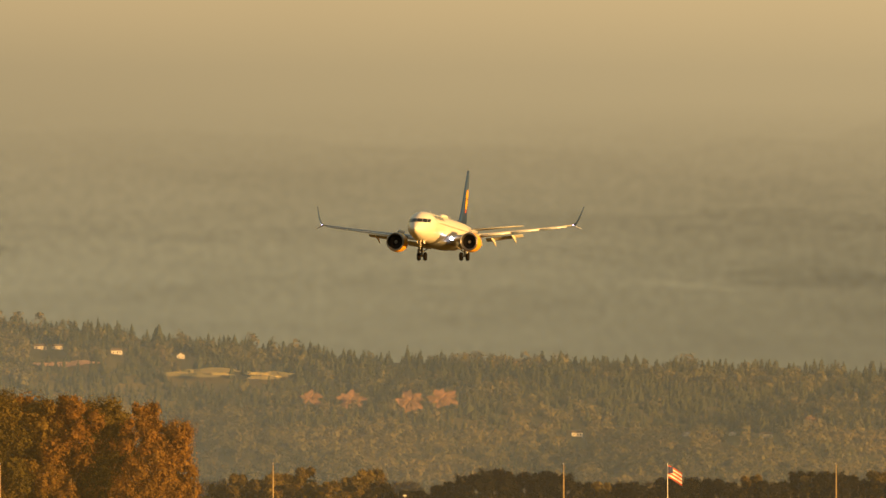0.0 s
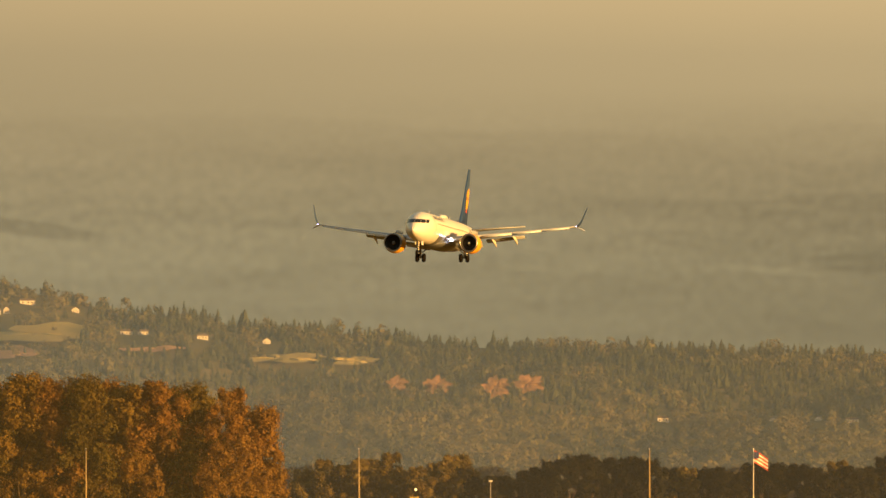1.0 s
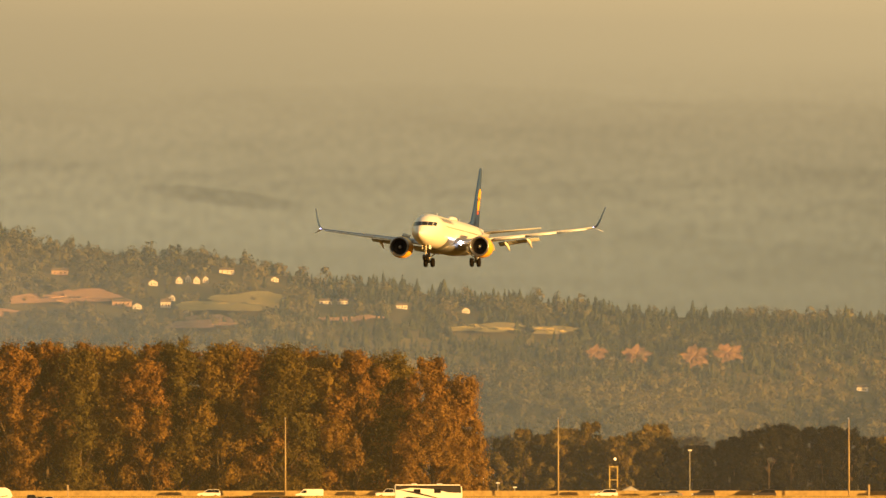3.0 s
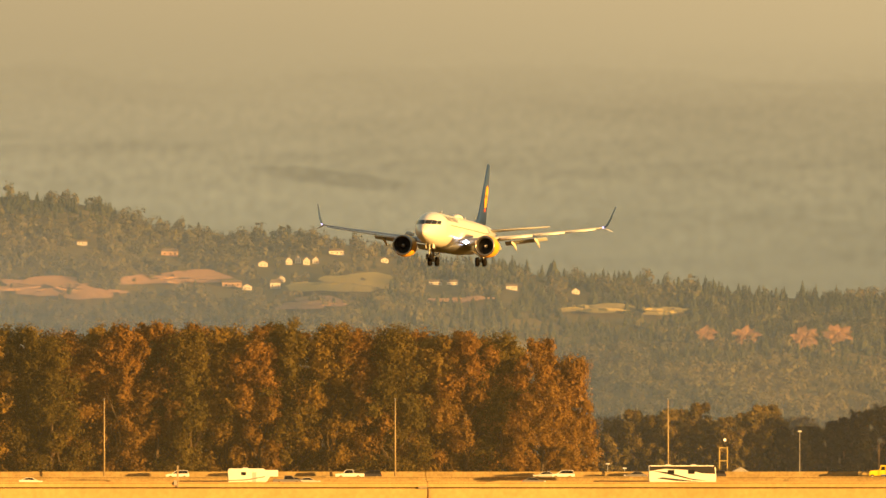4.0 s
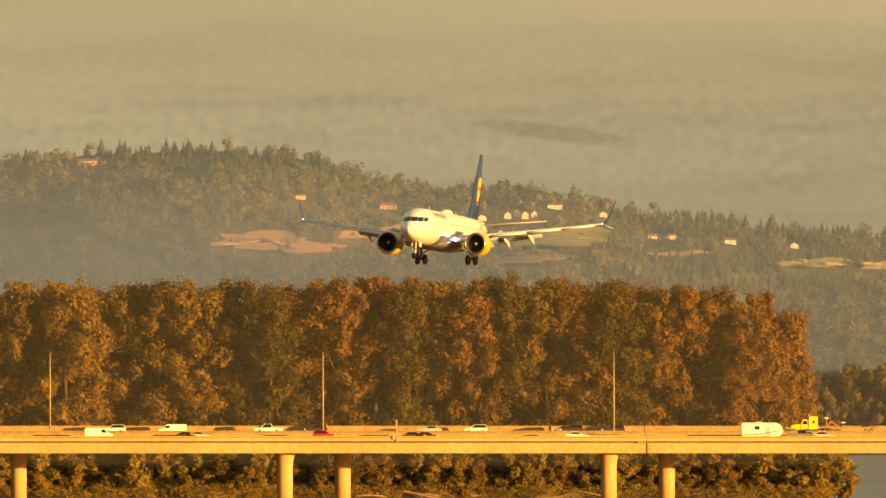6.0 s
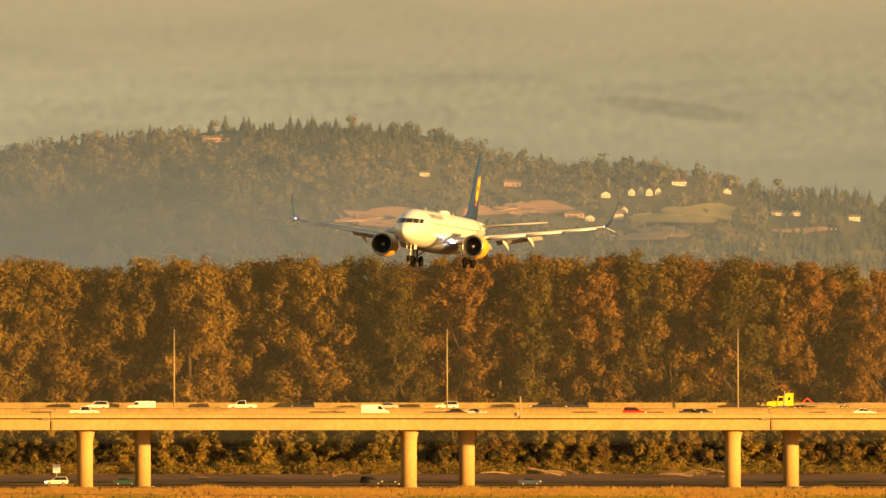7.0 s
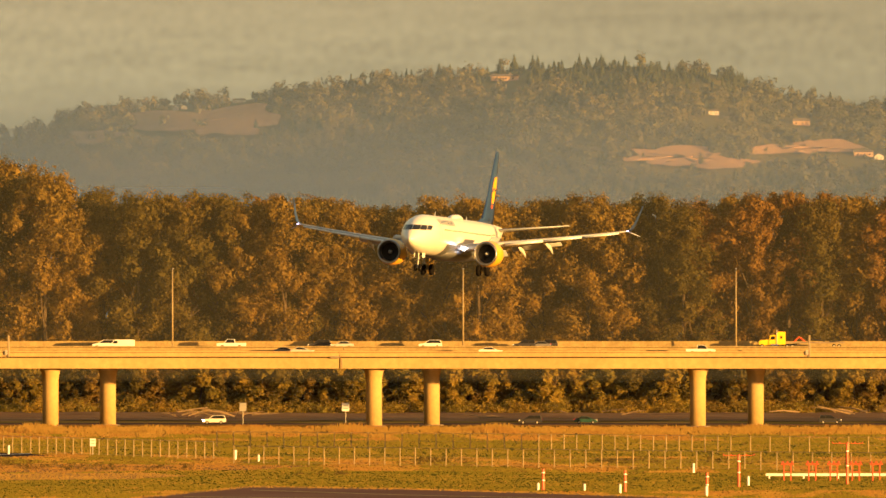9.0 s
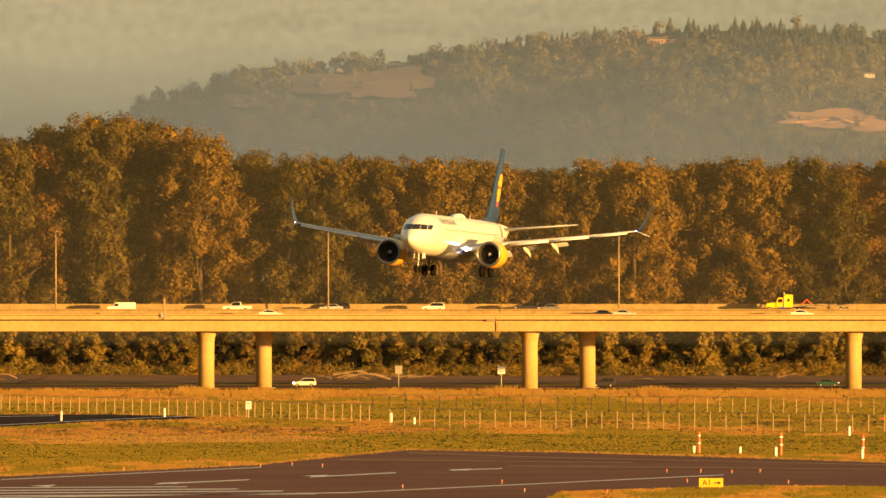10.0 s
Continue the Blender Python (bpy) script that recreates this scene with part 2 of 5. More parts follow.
def open_ground(b, h):
    """Fields among the woods: which cleared patch, if any, lies on this sight line."""
    for cb, ch, rb, rh, kind in FIELDS:
        u, v = (b - cb) / rb, (h - ch) / rh
        if math.hypot(u, v) < ragged(math.atan2(v, u), cb):
            return kind
    return None


FIELDS = [(-118, 53.4, 12.5, 3.6, "field"), (-139, 50.6, 7, 1.2, "field"), (-34, 46.7, 13, 1.9, "field"), (-12, 48.6, 10, 1.5, "field"),
          (18, 47.6, 13, 1.6, "meadow"), (12, 44.2, 8, 1.2, "field"), (62, 43.2, 9, 0.8, "meadow"), (74, 42.8, 6, 0.7, "meadow"), (38, 44.8, 6, 0.6, "field"),
          (81.5, 38.8, 2.2, 1.6, "cliff"), (88.5, 38.4, 3.0, 2.0, "cliff"), (99, 38.2, 2.8, 2.3, "cliff"), (104.8, 38.8, 3.2, 1.9, "cliff"), (170, 35, 1.3, .9, "cliff")]


def hill_hit(b, h):
    """Where the sight line first meets the hillside."""
    for k in range(200):
        d = 4300 + k * 2.5
        p = sight(b, h, d)
        if hill_height(p.x, p.y) >= p.z:
            return Vector((p.x, p.y, hill_height(p.x, p.y)))
    return None


for cb, ch, rb, rh, kind in FIELDS:
    verts, faces = [], []
    cols, rows_ = 40, 6
    base_ = hill_hit(cb, ch - rh)
    foot_y = base_.y if base_ else 4400
    for j in range(rows_ + 1):
        for i in range(cols + 1):
            a, q = 6.28318 * i / cols, j / rows_
            k = (ragged(a if a < math.pi else a - 6.28318, cb) if kind != "cliff" else 0.78 + 0.12 * math.sin(5 * a + cb) + 0.10 * math.sin(9 * a) + 0.08 * math.sin(14 * a + cb)) * q
            p = hill_hit(cb + k * rb * math.cos(a), ch + k * rh * math.sin(a))
            if kind == "cliff":         # an upright bare face laid on the sight lines to face the camera
                p = sight(cb + k * rb * math.cos(a), ch + k * rh * math.sin(a), foot_y - 1.5 + 0.8 * k * math.sin(a) + .5 * rough(i, j, 3, 8))
            verts.append(tuple(p + Vector((0, -0.4, 1.1))) if p else (0, 0, -50))
    for j in range(rows_):
        for i in range(cols):
            q = [j * (cols + 1) + i, j * (cols + 1) + i + 1, (j + 1) * (cols + 1) + i + 1, (j + 1) * (cols + 1) + i]
            ys = [verts[k][1] for k in q]
            if min(verts[k][2] for k in q) > -40 and max(ys) - min(ys) < 80:
                faces.append(tuple(q))
    look_, name_, label_ = {"field": (FIELD, "farm_field", "bare reddish-brown farm field on the hillside"), "meadow": (MEADOW, "meadow", "open green-gold meadow on the hillside"),
                            "cliff": (CLIFF, "cliff", "bare orange-pink earth cliff among trees")}[kind]
    obj(name_, (verts, faces), look_, None, label_, "field" if kind != "cliff" else "cliff", "structure", smooth=True)


class Leaves:
    """Gathers loose leaf faces into one mesh."""

    def __init__(self, seed=1):
        self.v, self.f = [], []
        self.rng = np.random.default_rng(seed)

    def scatter(self, p, nrm, size):
        """Many single three-cornered leaves at the points p (rows), each facing about its normal."""
        k = len(p)
        if not k:
            return
        nrm = nrm / (np.linalg.norm(nrm, axis=1, keepdims=True) + 1e-9)
        a = np.cross(nrm, self.rng.normal(size=(k, 3)))
        a /= np.linalg.norm(a, axis=1, keepdims=True) + 1e-9
        c = np.cross(nrm, a)
        w = size * self.rng.uniform(.55, 1.35, (k, 1))
        tri = np.stack([p + a * w, p + (c * .85 - a * .5) * w * self.rng.uniform(.6, 1.2, (k, 1)), p - (c * .85 + a * .5) * w * self.rng.uniform(.6, 1.2, (k, 1))], 1)
        base = len(self.v)
        self.v.extend(map(tuple, tri.reshape(-1, 3).tolist()))
        self.f.extend((base + 3 * i, base + 3 * i + 1, base + 3 * i + 2) for i in range(k))

    def mass(self, c, r, n, size, clumps=9, loose_leaf=.45):
        """A lobe of foliage: leaves gathered in small clumps round a swelling, with gaps between them."""
        rng = self.rng
        d = rng.normal(size=(clumps, 3))
        d /= np.linalg.norm(d, axis=1, keepdims=True)
        r = np.array(r)
        mids = np.array(c) + d * r * rng.uniform(.6, .98, (clumps, 1))
        pick = rng.integers(0, clumps, n)
        e = rng.normal(size=(n, 3))
        e /= np.linalg.norm(e, axis=1, keepdims=True)
        e *= rng.uniform(.45, 1.1, (n, 1))
        wide = rng.uniform(.26, .48, clumps)[pick][:, None]
        p = mids[pick] + e * wide * r
        loose = rng.random(n) < .22
        q = rng.normal(size=(n, 3))
        q /= np.linalg.norm(q, axis=1, keepdims=True)
        p[loose] = (np.array(c) + q * r * rng.uniform(.7, 1.05, (n, 1)))[loose]
        out = e + .7 * d[pick]
        out[loose] = q[loose]
        self.scatter(p, out + rng.normal(size=(n, 3)) * loose_leaf + np.array((0, 0, .2)), size)

    def cone(self, c, r, h, k=7):
        base = len(self.v)
        for z, w in ((0, .55), (.08, .9), (.4, .62), (.75, .28)):
            for i in range(k):
                a = 6.28318 * (i + z * 3) / k
                s = w * random.uniform(.8, 1.15) * r
                self.v.append((c[0] + s * math.cos(a), c[1] + s * math.sin(a), c[2] + z * h))
        self.v.append((c[0] + random.uniform(-.15, .15) * r, c[1], c[2] + h))
        for j in range(3):
            for i in range(k):
                self.f.append((base + j * k + i, base + j * k + (i + 1) % k, base + (j + 1) * k + (i + 1) % k, base + (j + 1) * k + i))
        self.f += [(base + 3 * k + i, base + 3 * k + (i + 1) % k, base + 4 * k) for i in range(k)]

    def spire(self, c, r, h, n, size):
        """Ragged boughs on a conifer."""
        rng = self.rng
        t, a = rng.random(n) ** 1.4, rng.uniform(0, 6.28, n)
        rr = r * (1 - t) * rng.uniform(.6, 1.2, n) + .1
        d = np.stack([np.cos(a), np.sin(a), rng.uniform(0, .7, n)], 1)
        p = np.stack([c[0] + d[:, 0] * rr, c[1] + d[:, 1] * rr, c[2] + t * h], 1)
        self.scatter(p, d, size * (1.15 - .5 * t)[:, None])


random.seed(3)
conifers, broad = Leaves(3), Leaves(4)
count = 0
while count < 13500:
    y = NEAR_HILL + (FAR_HILL + 14 - NEAR_HILL) * random.random() ** 0.85
    b = random.uniform(-225, 188)
    x = b * y / BRIDGE
    z = hill_height(x, y)
    h = EYE + (z - EYE) * BRIDGE / y
    if b < 55 and h < 38:
        continue
    count += 1
    bare = open_ground(b, h) or open_ground(b, h + 1.3)
    if bare and random.random() < (.45 if bare == "cliff" else .985 if rough(x, y, 14, 2) < .3 else .8):
        continue
    if any(abs(b - hb) < hw * .5 + .9 and -2.9 < h - hh < .7 for hb, hh, hw, ht in HOUSES):
        continue
    # stands of broadleaf trees and of conifers, with mixed edges between them
    sort = rough(x, y, 48, 9) + .4 * rough(x, y, 15, 5) + random.gauss(0, .12) + .42 * (b < 20) * (h < 60)
    if sort > 0.10 + (0.14 if b > 60 and h > 38 else 0) or (h < 33 and sort > -.5):
        r = random.choice((random.uniform(.7, 1.4), random.uniform(1.2, 2.3)))
        tall = r * random.uniform(.95, 1.5)
        broad.mass((x, y, z + tall * .7), (r * .6, r * .6, tall * .75), 18, .42 * r, 6, .12)
        broad.mass((x, y, z + tall * .8), (r, r, tall), 64, .18 + r * .1, 8, .16)
    else:
        t = random.uniform(1.6, 4.4) * (.85 if b < 20 else 1) * (1.35 if random.random() < .05 else 1)
        wide = t * random.uniform(.26, .46)
        conifers.cone((x, y, z - .2), wide * .85, t * .92, 6)
        conifers.spire((x, y, z - .2), wide, t, 34, .36)
obj("conifer_woods", (conifers.v, conifers.f), FOREST, None, "hazy dark green conifer woods on the hills", "woods", "stuff")
obj("broadleaf_woods", (broad.v, broad.f), WOODS, None, "hazy olive broadleaf woods on the hills", "woods", "stuff")

# the far plain, ranges and evening sky: a glowing backdrop behind everything, haze painted into its colours
m = bpy.data.materials.new("hazy_distance")
m.use_nodes = True
nt = m.node_tree
n, l = nt.nodes, nt.links
n.remove(n["Principled BSDF"])
tc, sep = n.new("ShaderNodeTexCoord"), n.new("ShaderNodeSeparateXYZ")
l.new(tc.outputs["Object"], sep.inputs[0])


def math_node(op, a, b=None):
    k = n.new("ShaderNodeMath")
    k.operation = op
    for i, v in enumerate((a, b)):
        if v is None:
            continue
        if isinstance(v, (int, float)):
            k.inputs[i].default_value = v
        else:
            l.new(v, k.inputs[i])
    return k.outputs[0]


def stretched(scale, sx, sz, detail=5, seed=0.0):
    mp, tx = n.new("ShaderNodeMapping"), n.new("ShaderNodeTexNoise")
    mp.inputs["Scale"].default_value = (sx, 1, sz)
    mp.inputs["Location"].default_value = (seed * 731.0, 0, seed * 57.0)
    tx.inputs["Scale"].default_value, tx.inputs["Detail"].default_value = scale, detail
    l.new(tc.outputs["Object"], mp.inputs[0])
    l.new(mp.outputs[0], tx.inputs["Vector"])
    return tx.outputs["Fac"]


X, Z = sep.outputs["X"], sep.outputs["Z"]
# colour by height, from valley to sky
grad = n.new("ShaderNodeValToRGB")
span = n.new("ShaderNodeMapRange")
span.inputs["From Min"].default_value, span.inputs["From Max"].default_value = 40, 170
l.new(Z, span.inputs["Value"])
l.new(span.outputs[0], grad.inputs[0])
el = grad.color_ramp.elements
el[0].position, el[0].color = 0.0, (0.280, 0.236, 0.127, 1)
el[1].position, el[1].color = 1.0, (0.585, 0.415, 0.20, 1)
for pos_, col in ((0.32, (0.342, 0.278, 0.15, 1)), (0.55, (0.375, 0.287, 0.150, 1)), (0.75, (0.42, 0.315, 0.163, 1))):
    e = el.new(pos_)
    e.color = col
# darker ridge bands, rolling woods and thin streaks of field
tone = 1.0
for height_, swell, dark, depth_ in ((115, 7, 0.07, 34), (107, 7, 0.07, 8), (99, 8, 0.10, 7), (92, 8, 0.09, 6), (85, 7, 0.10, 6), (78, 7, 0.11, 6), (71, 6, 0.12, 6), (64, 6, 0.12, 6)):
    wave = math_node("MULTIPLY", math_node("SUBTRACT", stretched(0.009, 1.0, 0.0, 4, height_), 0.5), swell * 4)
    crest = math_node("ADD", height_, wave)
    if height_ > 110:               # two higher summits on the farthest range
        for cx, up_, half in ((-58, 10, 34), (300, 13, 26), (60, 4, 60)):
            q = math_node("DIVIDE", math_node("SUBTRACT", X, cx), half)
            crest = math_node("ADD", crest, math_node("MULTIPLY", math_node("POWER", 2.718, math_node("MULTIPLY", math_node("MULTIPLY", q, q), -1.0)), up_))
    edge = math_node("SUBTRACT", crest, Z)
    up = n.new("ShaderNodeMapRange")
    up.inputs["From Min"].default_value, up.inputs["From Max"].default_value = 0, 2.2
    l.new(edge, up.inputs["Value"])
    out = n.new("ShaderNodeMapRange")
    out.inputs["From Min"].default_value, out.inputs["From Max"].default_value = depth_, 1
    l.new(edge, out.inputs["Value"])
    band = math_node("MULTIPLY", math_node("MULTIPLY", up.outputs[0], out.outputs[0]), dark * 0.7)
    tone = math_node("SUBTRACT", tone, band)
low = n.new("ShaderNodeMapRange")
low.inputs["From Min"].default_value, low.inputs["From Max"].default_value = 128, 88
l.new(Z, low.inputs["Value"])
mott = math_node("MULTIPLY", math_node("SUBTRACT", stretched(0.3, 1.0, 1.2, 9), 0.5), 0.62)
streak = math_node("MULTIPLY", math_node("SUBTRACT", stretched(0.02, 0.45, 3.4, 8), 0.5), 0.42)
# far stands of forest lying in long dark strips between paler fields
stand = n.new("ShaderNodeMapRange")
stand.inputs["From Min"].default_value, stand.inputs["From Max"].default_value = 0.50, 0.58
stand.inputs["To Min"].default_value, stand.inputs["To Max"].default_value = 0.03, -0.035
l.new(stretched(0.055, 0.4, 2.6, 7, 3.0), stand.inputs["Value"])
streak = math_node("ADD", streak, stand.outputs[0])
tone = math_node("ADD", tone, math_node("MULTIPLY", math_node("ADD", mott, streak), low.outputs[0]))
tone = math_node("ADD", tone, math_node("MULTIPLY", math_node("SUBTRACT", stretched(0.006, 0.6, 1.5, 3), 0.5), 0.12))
# long cloud shadows painted as dark ellipses, and pale stubble fields, on the far plain: centre, half sizes, slope,
# strength
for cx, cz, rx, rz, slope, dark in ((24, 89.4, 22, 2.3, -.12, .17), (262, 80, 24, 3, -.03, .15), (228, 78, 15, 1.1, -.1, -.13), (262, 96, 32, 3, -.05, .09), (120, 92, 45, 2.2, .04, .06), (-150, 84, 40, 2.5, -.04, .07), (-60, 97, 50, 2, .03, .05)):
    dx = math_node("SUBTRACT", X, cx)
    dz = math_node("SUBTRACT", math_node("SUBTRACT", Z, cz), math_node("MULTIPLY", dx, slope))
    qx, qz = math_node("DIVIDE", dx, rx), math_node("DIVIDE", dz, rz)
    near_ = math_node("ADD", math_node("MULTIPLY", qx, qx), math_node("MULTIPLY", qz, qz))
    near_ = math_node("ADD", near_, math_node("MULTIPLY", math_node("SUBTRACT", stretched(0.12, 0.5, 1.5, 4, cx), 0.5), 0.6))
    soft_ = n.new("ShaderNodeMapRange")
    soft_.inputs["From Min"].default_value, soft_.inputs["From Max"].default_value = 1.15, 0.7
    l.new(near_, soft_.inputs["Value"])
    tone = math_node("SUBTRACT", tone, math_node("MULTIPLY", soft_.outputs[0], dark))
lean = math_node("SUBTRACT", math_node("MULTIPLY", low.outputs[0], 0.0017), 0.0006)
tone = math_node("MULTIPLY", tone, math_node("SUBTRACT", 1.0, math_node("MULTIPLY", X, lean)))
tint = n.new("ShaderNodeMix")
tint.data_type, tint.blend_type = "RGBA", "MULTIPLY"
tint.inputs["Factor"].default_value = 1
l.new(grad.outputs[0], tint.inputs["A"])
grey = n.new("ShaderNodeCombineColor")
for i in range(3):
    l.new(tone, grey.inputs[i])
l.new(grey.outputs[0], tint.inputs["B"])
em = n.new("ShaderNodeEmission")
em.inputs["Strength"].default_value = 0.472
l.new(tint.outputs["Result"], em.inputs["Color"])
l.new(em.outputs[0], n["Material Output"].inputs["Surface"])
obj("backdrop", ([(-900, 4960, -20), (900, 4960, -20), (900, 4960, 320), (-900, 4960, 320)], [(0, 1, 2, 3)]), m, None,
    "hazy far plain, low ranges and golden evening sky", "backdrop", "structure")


# ---- the highway bridge: two decks on round piers ----
def bridge_deck(name, y, road, front, back, soffit, face, label):
    """road, front, back, soffit: heights of the roadway, of the two parapets' tops and of the girder's underside."""
    deck = thing(name, label, "bridge", (0, y, 0), kind="structure")
    slab = road - 0.35
    ends = [-95.2 + 127.4 * k for k in range(-3, 5)]
    for x0, x1 in zip(ends, ends[1:]):
        x1 -= 0.14
        mid, run = (x0 + x1) / 2, x1 - x0
        bm = bmesh.new()
        box(bm, (mid, 0, (soffit + slab) / 2 - .11), (run, 9.4, slab - soffit - .22), 0.05)
        part("girder", bm, GIRDER, deck)
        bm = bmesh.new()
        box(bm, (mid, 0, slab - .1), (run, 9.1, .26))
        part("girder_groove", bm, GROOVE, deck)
        bm = bmesh.new()
        box(bm, (mid, 0, slab + .17), (run, 9.9, 0.34), 0.04)
        part("deck_slab", bm, face, deck)
        # dark strip set proud of the face, in place of a shadow gap
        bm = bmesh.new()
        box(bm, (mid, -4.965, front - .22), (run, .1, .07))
        part("joint_line", bm, GROOVE, deck, "dark strip painted as the shadow gap at the joint under the parapet's cap")
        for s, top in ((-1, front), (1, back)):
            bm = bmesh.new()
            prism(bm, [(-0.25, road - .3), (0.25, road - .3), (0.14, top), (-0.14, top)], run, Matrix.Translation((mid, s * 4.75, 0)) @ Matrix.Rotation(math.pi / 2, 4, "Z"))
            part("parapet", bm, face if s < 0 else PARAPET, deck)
    bm = bmesh.new()
    box(bm, (0, 0, road - .03), (880, 9.0, 0.06))
    part("roadway", bm, ASPHALT, deck, "worn asphalt roadway")
    for sy in (-3.6, 0, 3.6):
        bm = bmesh.new()
        box(bm, (0, sy, road + .012), (880, .14, 0.02))
        part("lane_line", bm, PAINT_WHITE, deck)
    # rust-stained hinge brackets at the joints
    for x in ends[2:6]:
        bm = bmesh.new()
        box(bm, (x - .9, -4.98, slab - .1), (1.7, .16, .42), .05)
        box(bm, (x + .35, -4.98, slab - 1.2), (.14, .14, 1.5), .03)
        part("hinge_bracket", bm, CONCRETE_DARK, deck, "rust-stained joint bracket")
    return deck


def bridge_pier(x, y, r=1.42):
    pier = thing("bridge_pier", "round concrete bridge pier flaring towards its top", "pier", (x, y, 0), "piers of the highway bridge")
    bm = bmesh.new()
    spun(bm, [(-1.0, r), (8.0, r), (9.0, r * 1.06), (9.7, r * 1.18), (10.1, r * 1.34), (10.42, r * 1.42)], (0, 0, 0), "z", 28, True)
    part("column", bm, GIRDER, pier, smooth=False)
    bm = bmesh.new()
    spun(bm, [(-0.6, r * 1.5), (0.12, r * 1.5), (0.18, r * 1.42)], (0, 0, 0), "z", 20, True)
    part("footing", bm, CONCRETE_DARK, pier)
    for me in (c.data for c in pier.children):
        for p in me.polygons:
            p.use_smooth = abs(p.normal.z) < 0.9
    return pier


NEAR_DECK, FAR_DECK = 3208.0, 3234.0
bridge_deck("bridge_near", NEAR_DECK + 4.5, 12.75, 13.35, 13.55, 10.3, GIRDER, "long pale concrete box-girder highway bridge deck")
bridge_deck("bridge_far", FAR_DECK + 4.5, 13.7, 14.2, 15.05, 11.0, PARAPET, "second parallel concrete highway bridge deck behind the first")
first = None
for k in range(-5, 8):
    for x, y in ((-146.7 + 57.4 * k, NEAR_DECK + 4.5), (-137.6 + 57.9 * k, FAR_DECK + 4.5)):
        first = copy_thing(first, Matrix.Translation((x, y, 0))) if first else bridge_pier(x, y)


def light_pole(x, y, z, h=14.1):
    pole = thing("street_lamp", "tall slim steel lamp pole on the bridge parapet", "lamp pole", (x, y, z), "lamp poles along the bridge")
    bm = bmesh.new()
    tube(bm, (0, 0, 0), (0, 0, h), 0.17, 0.09, 10)
    part("pole", bm, FENCE_STEEL, pole, smooth=True)
    bm = bmesh.new()
    box(bm, (0, 0, 0.3), (0.5, 0.5, 0.6), 0.05)
    part("base", bm, CONCRETE, pole)
    bm = bmesh.new()
    tube(bm, (0, 0.05, h - 0.1), (0, 1.9, h + 0.25), 0.05, 0.04, 6)
    part("arm", bm, STEEL, pole)
    bm = bmesh.new()
    box(bm, (0, 2.2, h + 0.25), (0.32, 0.75, 0.16), 0.05)
    part("lamp_head", bm, STEEL, pole)
    return pole


first = None
for k in range(-3, 4):
    for x in (-125.9 + 100.6 * k, -74.0 + 100.6 * k):
        p = (x, FAR_DECK + 0.2, 13.7)
        first = copy_thing(first, Matrix.Translation(p)) if first else light_pole(*p)


# ---- cottonwoods beyond the bridge ----
def limb(bm, p, d, r, length, depth):
    q = p + d * length
    tube(bm, p, q, r, r * 0.6, 6)
    if depth:
        for _ in range(3):
            e = (d + Vector((random.uniform(-.7, .7), random.uniform(-.7, .7), random.uniform(-.1, .45)))).normalized()
            limb(bm, p + d * length * random.uniform(.55, 1), e, r * 0.55, length * random.uniform(.45, .7), depth - 1)


def cottonwood(seed, tall=42.0, leaves=None, wide=1.0, n=17000, size=0.29, name="cottonwood_tree", label="tall cottonwood tree with rusty-gold autumn leaves", low=0.03, lobes=38, heart=0.62):
    """A broad-crowned tree: trunk, rising limbs and a crown of many leafy lobes."""
    random.seed(seed)
    tree = thing(name, label, "tree", group="cottonwood belt by the river")
    bm = bmesh.new()
    base = Vector((0, 0, -0.5))
    top = Vector((random.uniform(-1, 1), random.uniform(-1, 1), tall * 0.6))
    tube(bm, base, top, tall * 0.013, tall * 0.007, 8)
    for k in range(7):
        a = random.uniform(0, 6.28)
        d = Vector((math.cos(a) * .6, math.sin(a) * .6, random.uniform(.6, 1.2))).normalized()
        limb(bm, base.lerp(top, random.uniform(0.15, 1.0)), d, tall * 0.005, tall * random.uniform(.10, .17), 1)
    part("trunk", bm, BARK, tree)
    crown = Leaves(seed)
    swell = []
    for k in range(lobes):
        s = low + (1 - low) * (k + random.random()) / lobes
        girth = wide * tall * 0.178 * (math.sin(math.pi * min(1, 0.24 + 0.70 * s)) ** 0.6)
        a = k * 2.4 + random.uniform(-.8, .8)
        off = girth * random.uniform(.25, 1.0)
        r = tall * random.uniform(.042, .088) * (1.0 if tall > 15 else 1.5)
        swell.append(((math.cos(a) * off, math.sin(a) * off, max(r * .6, min(tall - r, s * tall))), r))
    total = sum(r * r for c, r in swell)
    for c, r in swell:
        tallness = random.uniform(.85, 1.25)
        crown.mass(c, (r * heart, r * heart, r * heart * tallness), 75, size * 2.4, 9)
        crown.mass(c, (r, r, r * tallness), int(n * r * r / total), size, 11)
    part("crown", (crown.v, crown.f), leaves, tree)
    return tree


kinds = [cottonwood(11 + k, leaves=(LEAF_RUST, LEAF, LEAF_OLIVE)[k % 3], wide=0.95 + 0.07 * (k % 4),
                    label=("tall cottonwood tree with rusty orange-brown autumn leaves", "tall cottonwood tree with brown-gold autumn leaves", "tall cottonwood tree with olive-gold early autumn leaves")[k % 3]) for k in range(9)]
random.seed(21)
TREE_TOP = [(-215, 44), (-181, 43.5), (-168, 47.5), (-150, 46), (-143, 41), (-130, 40), (-60, 40), (20, 40.3), (40, 39.3), (52, 37.5), (60, 34), (64, 28)]
spots = []
for rank, d in enumerate((3590.0, 3606.0, 3624.0)):
    b = -212.0 + rank * 2.5
    while b < 59.5 - (rank == 0) * 1.0 - (rank == 2) * 12.0:
        spots.append((b, d + random.uniform(-6, 6)))
        b += random.uniform(4.8, 7.2) * (1.0 if rank < 2 else 1.6)
used = set()
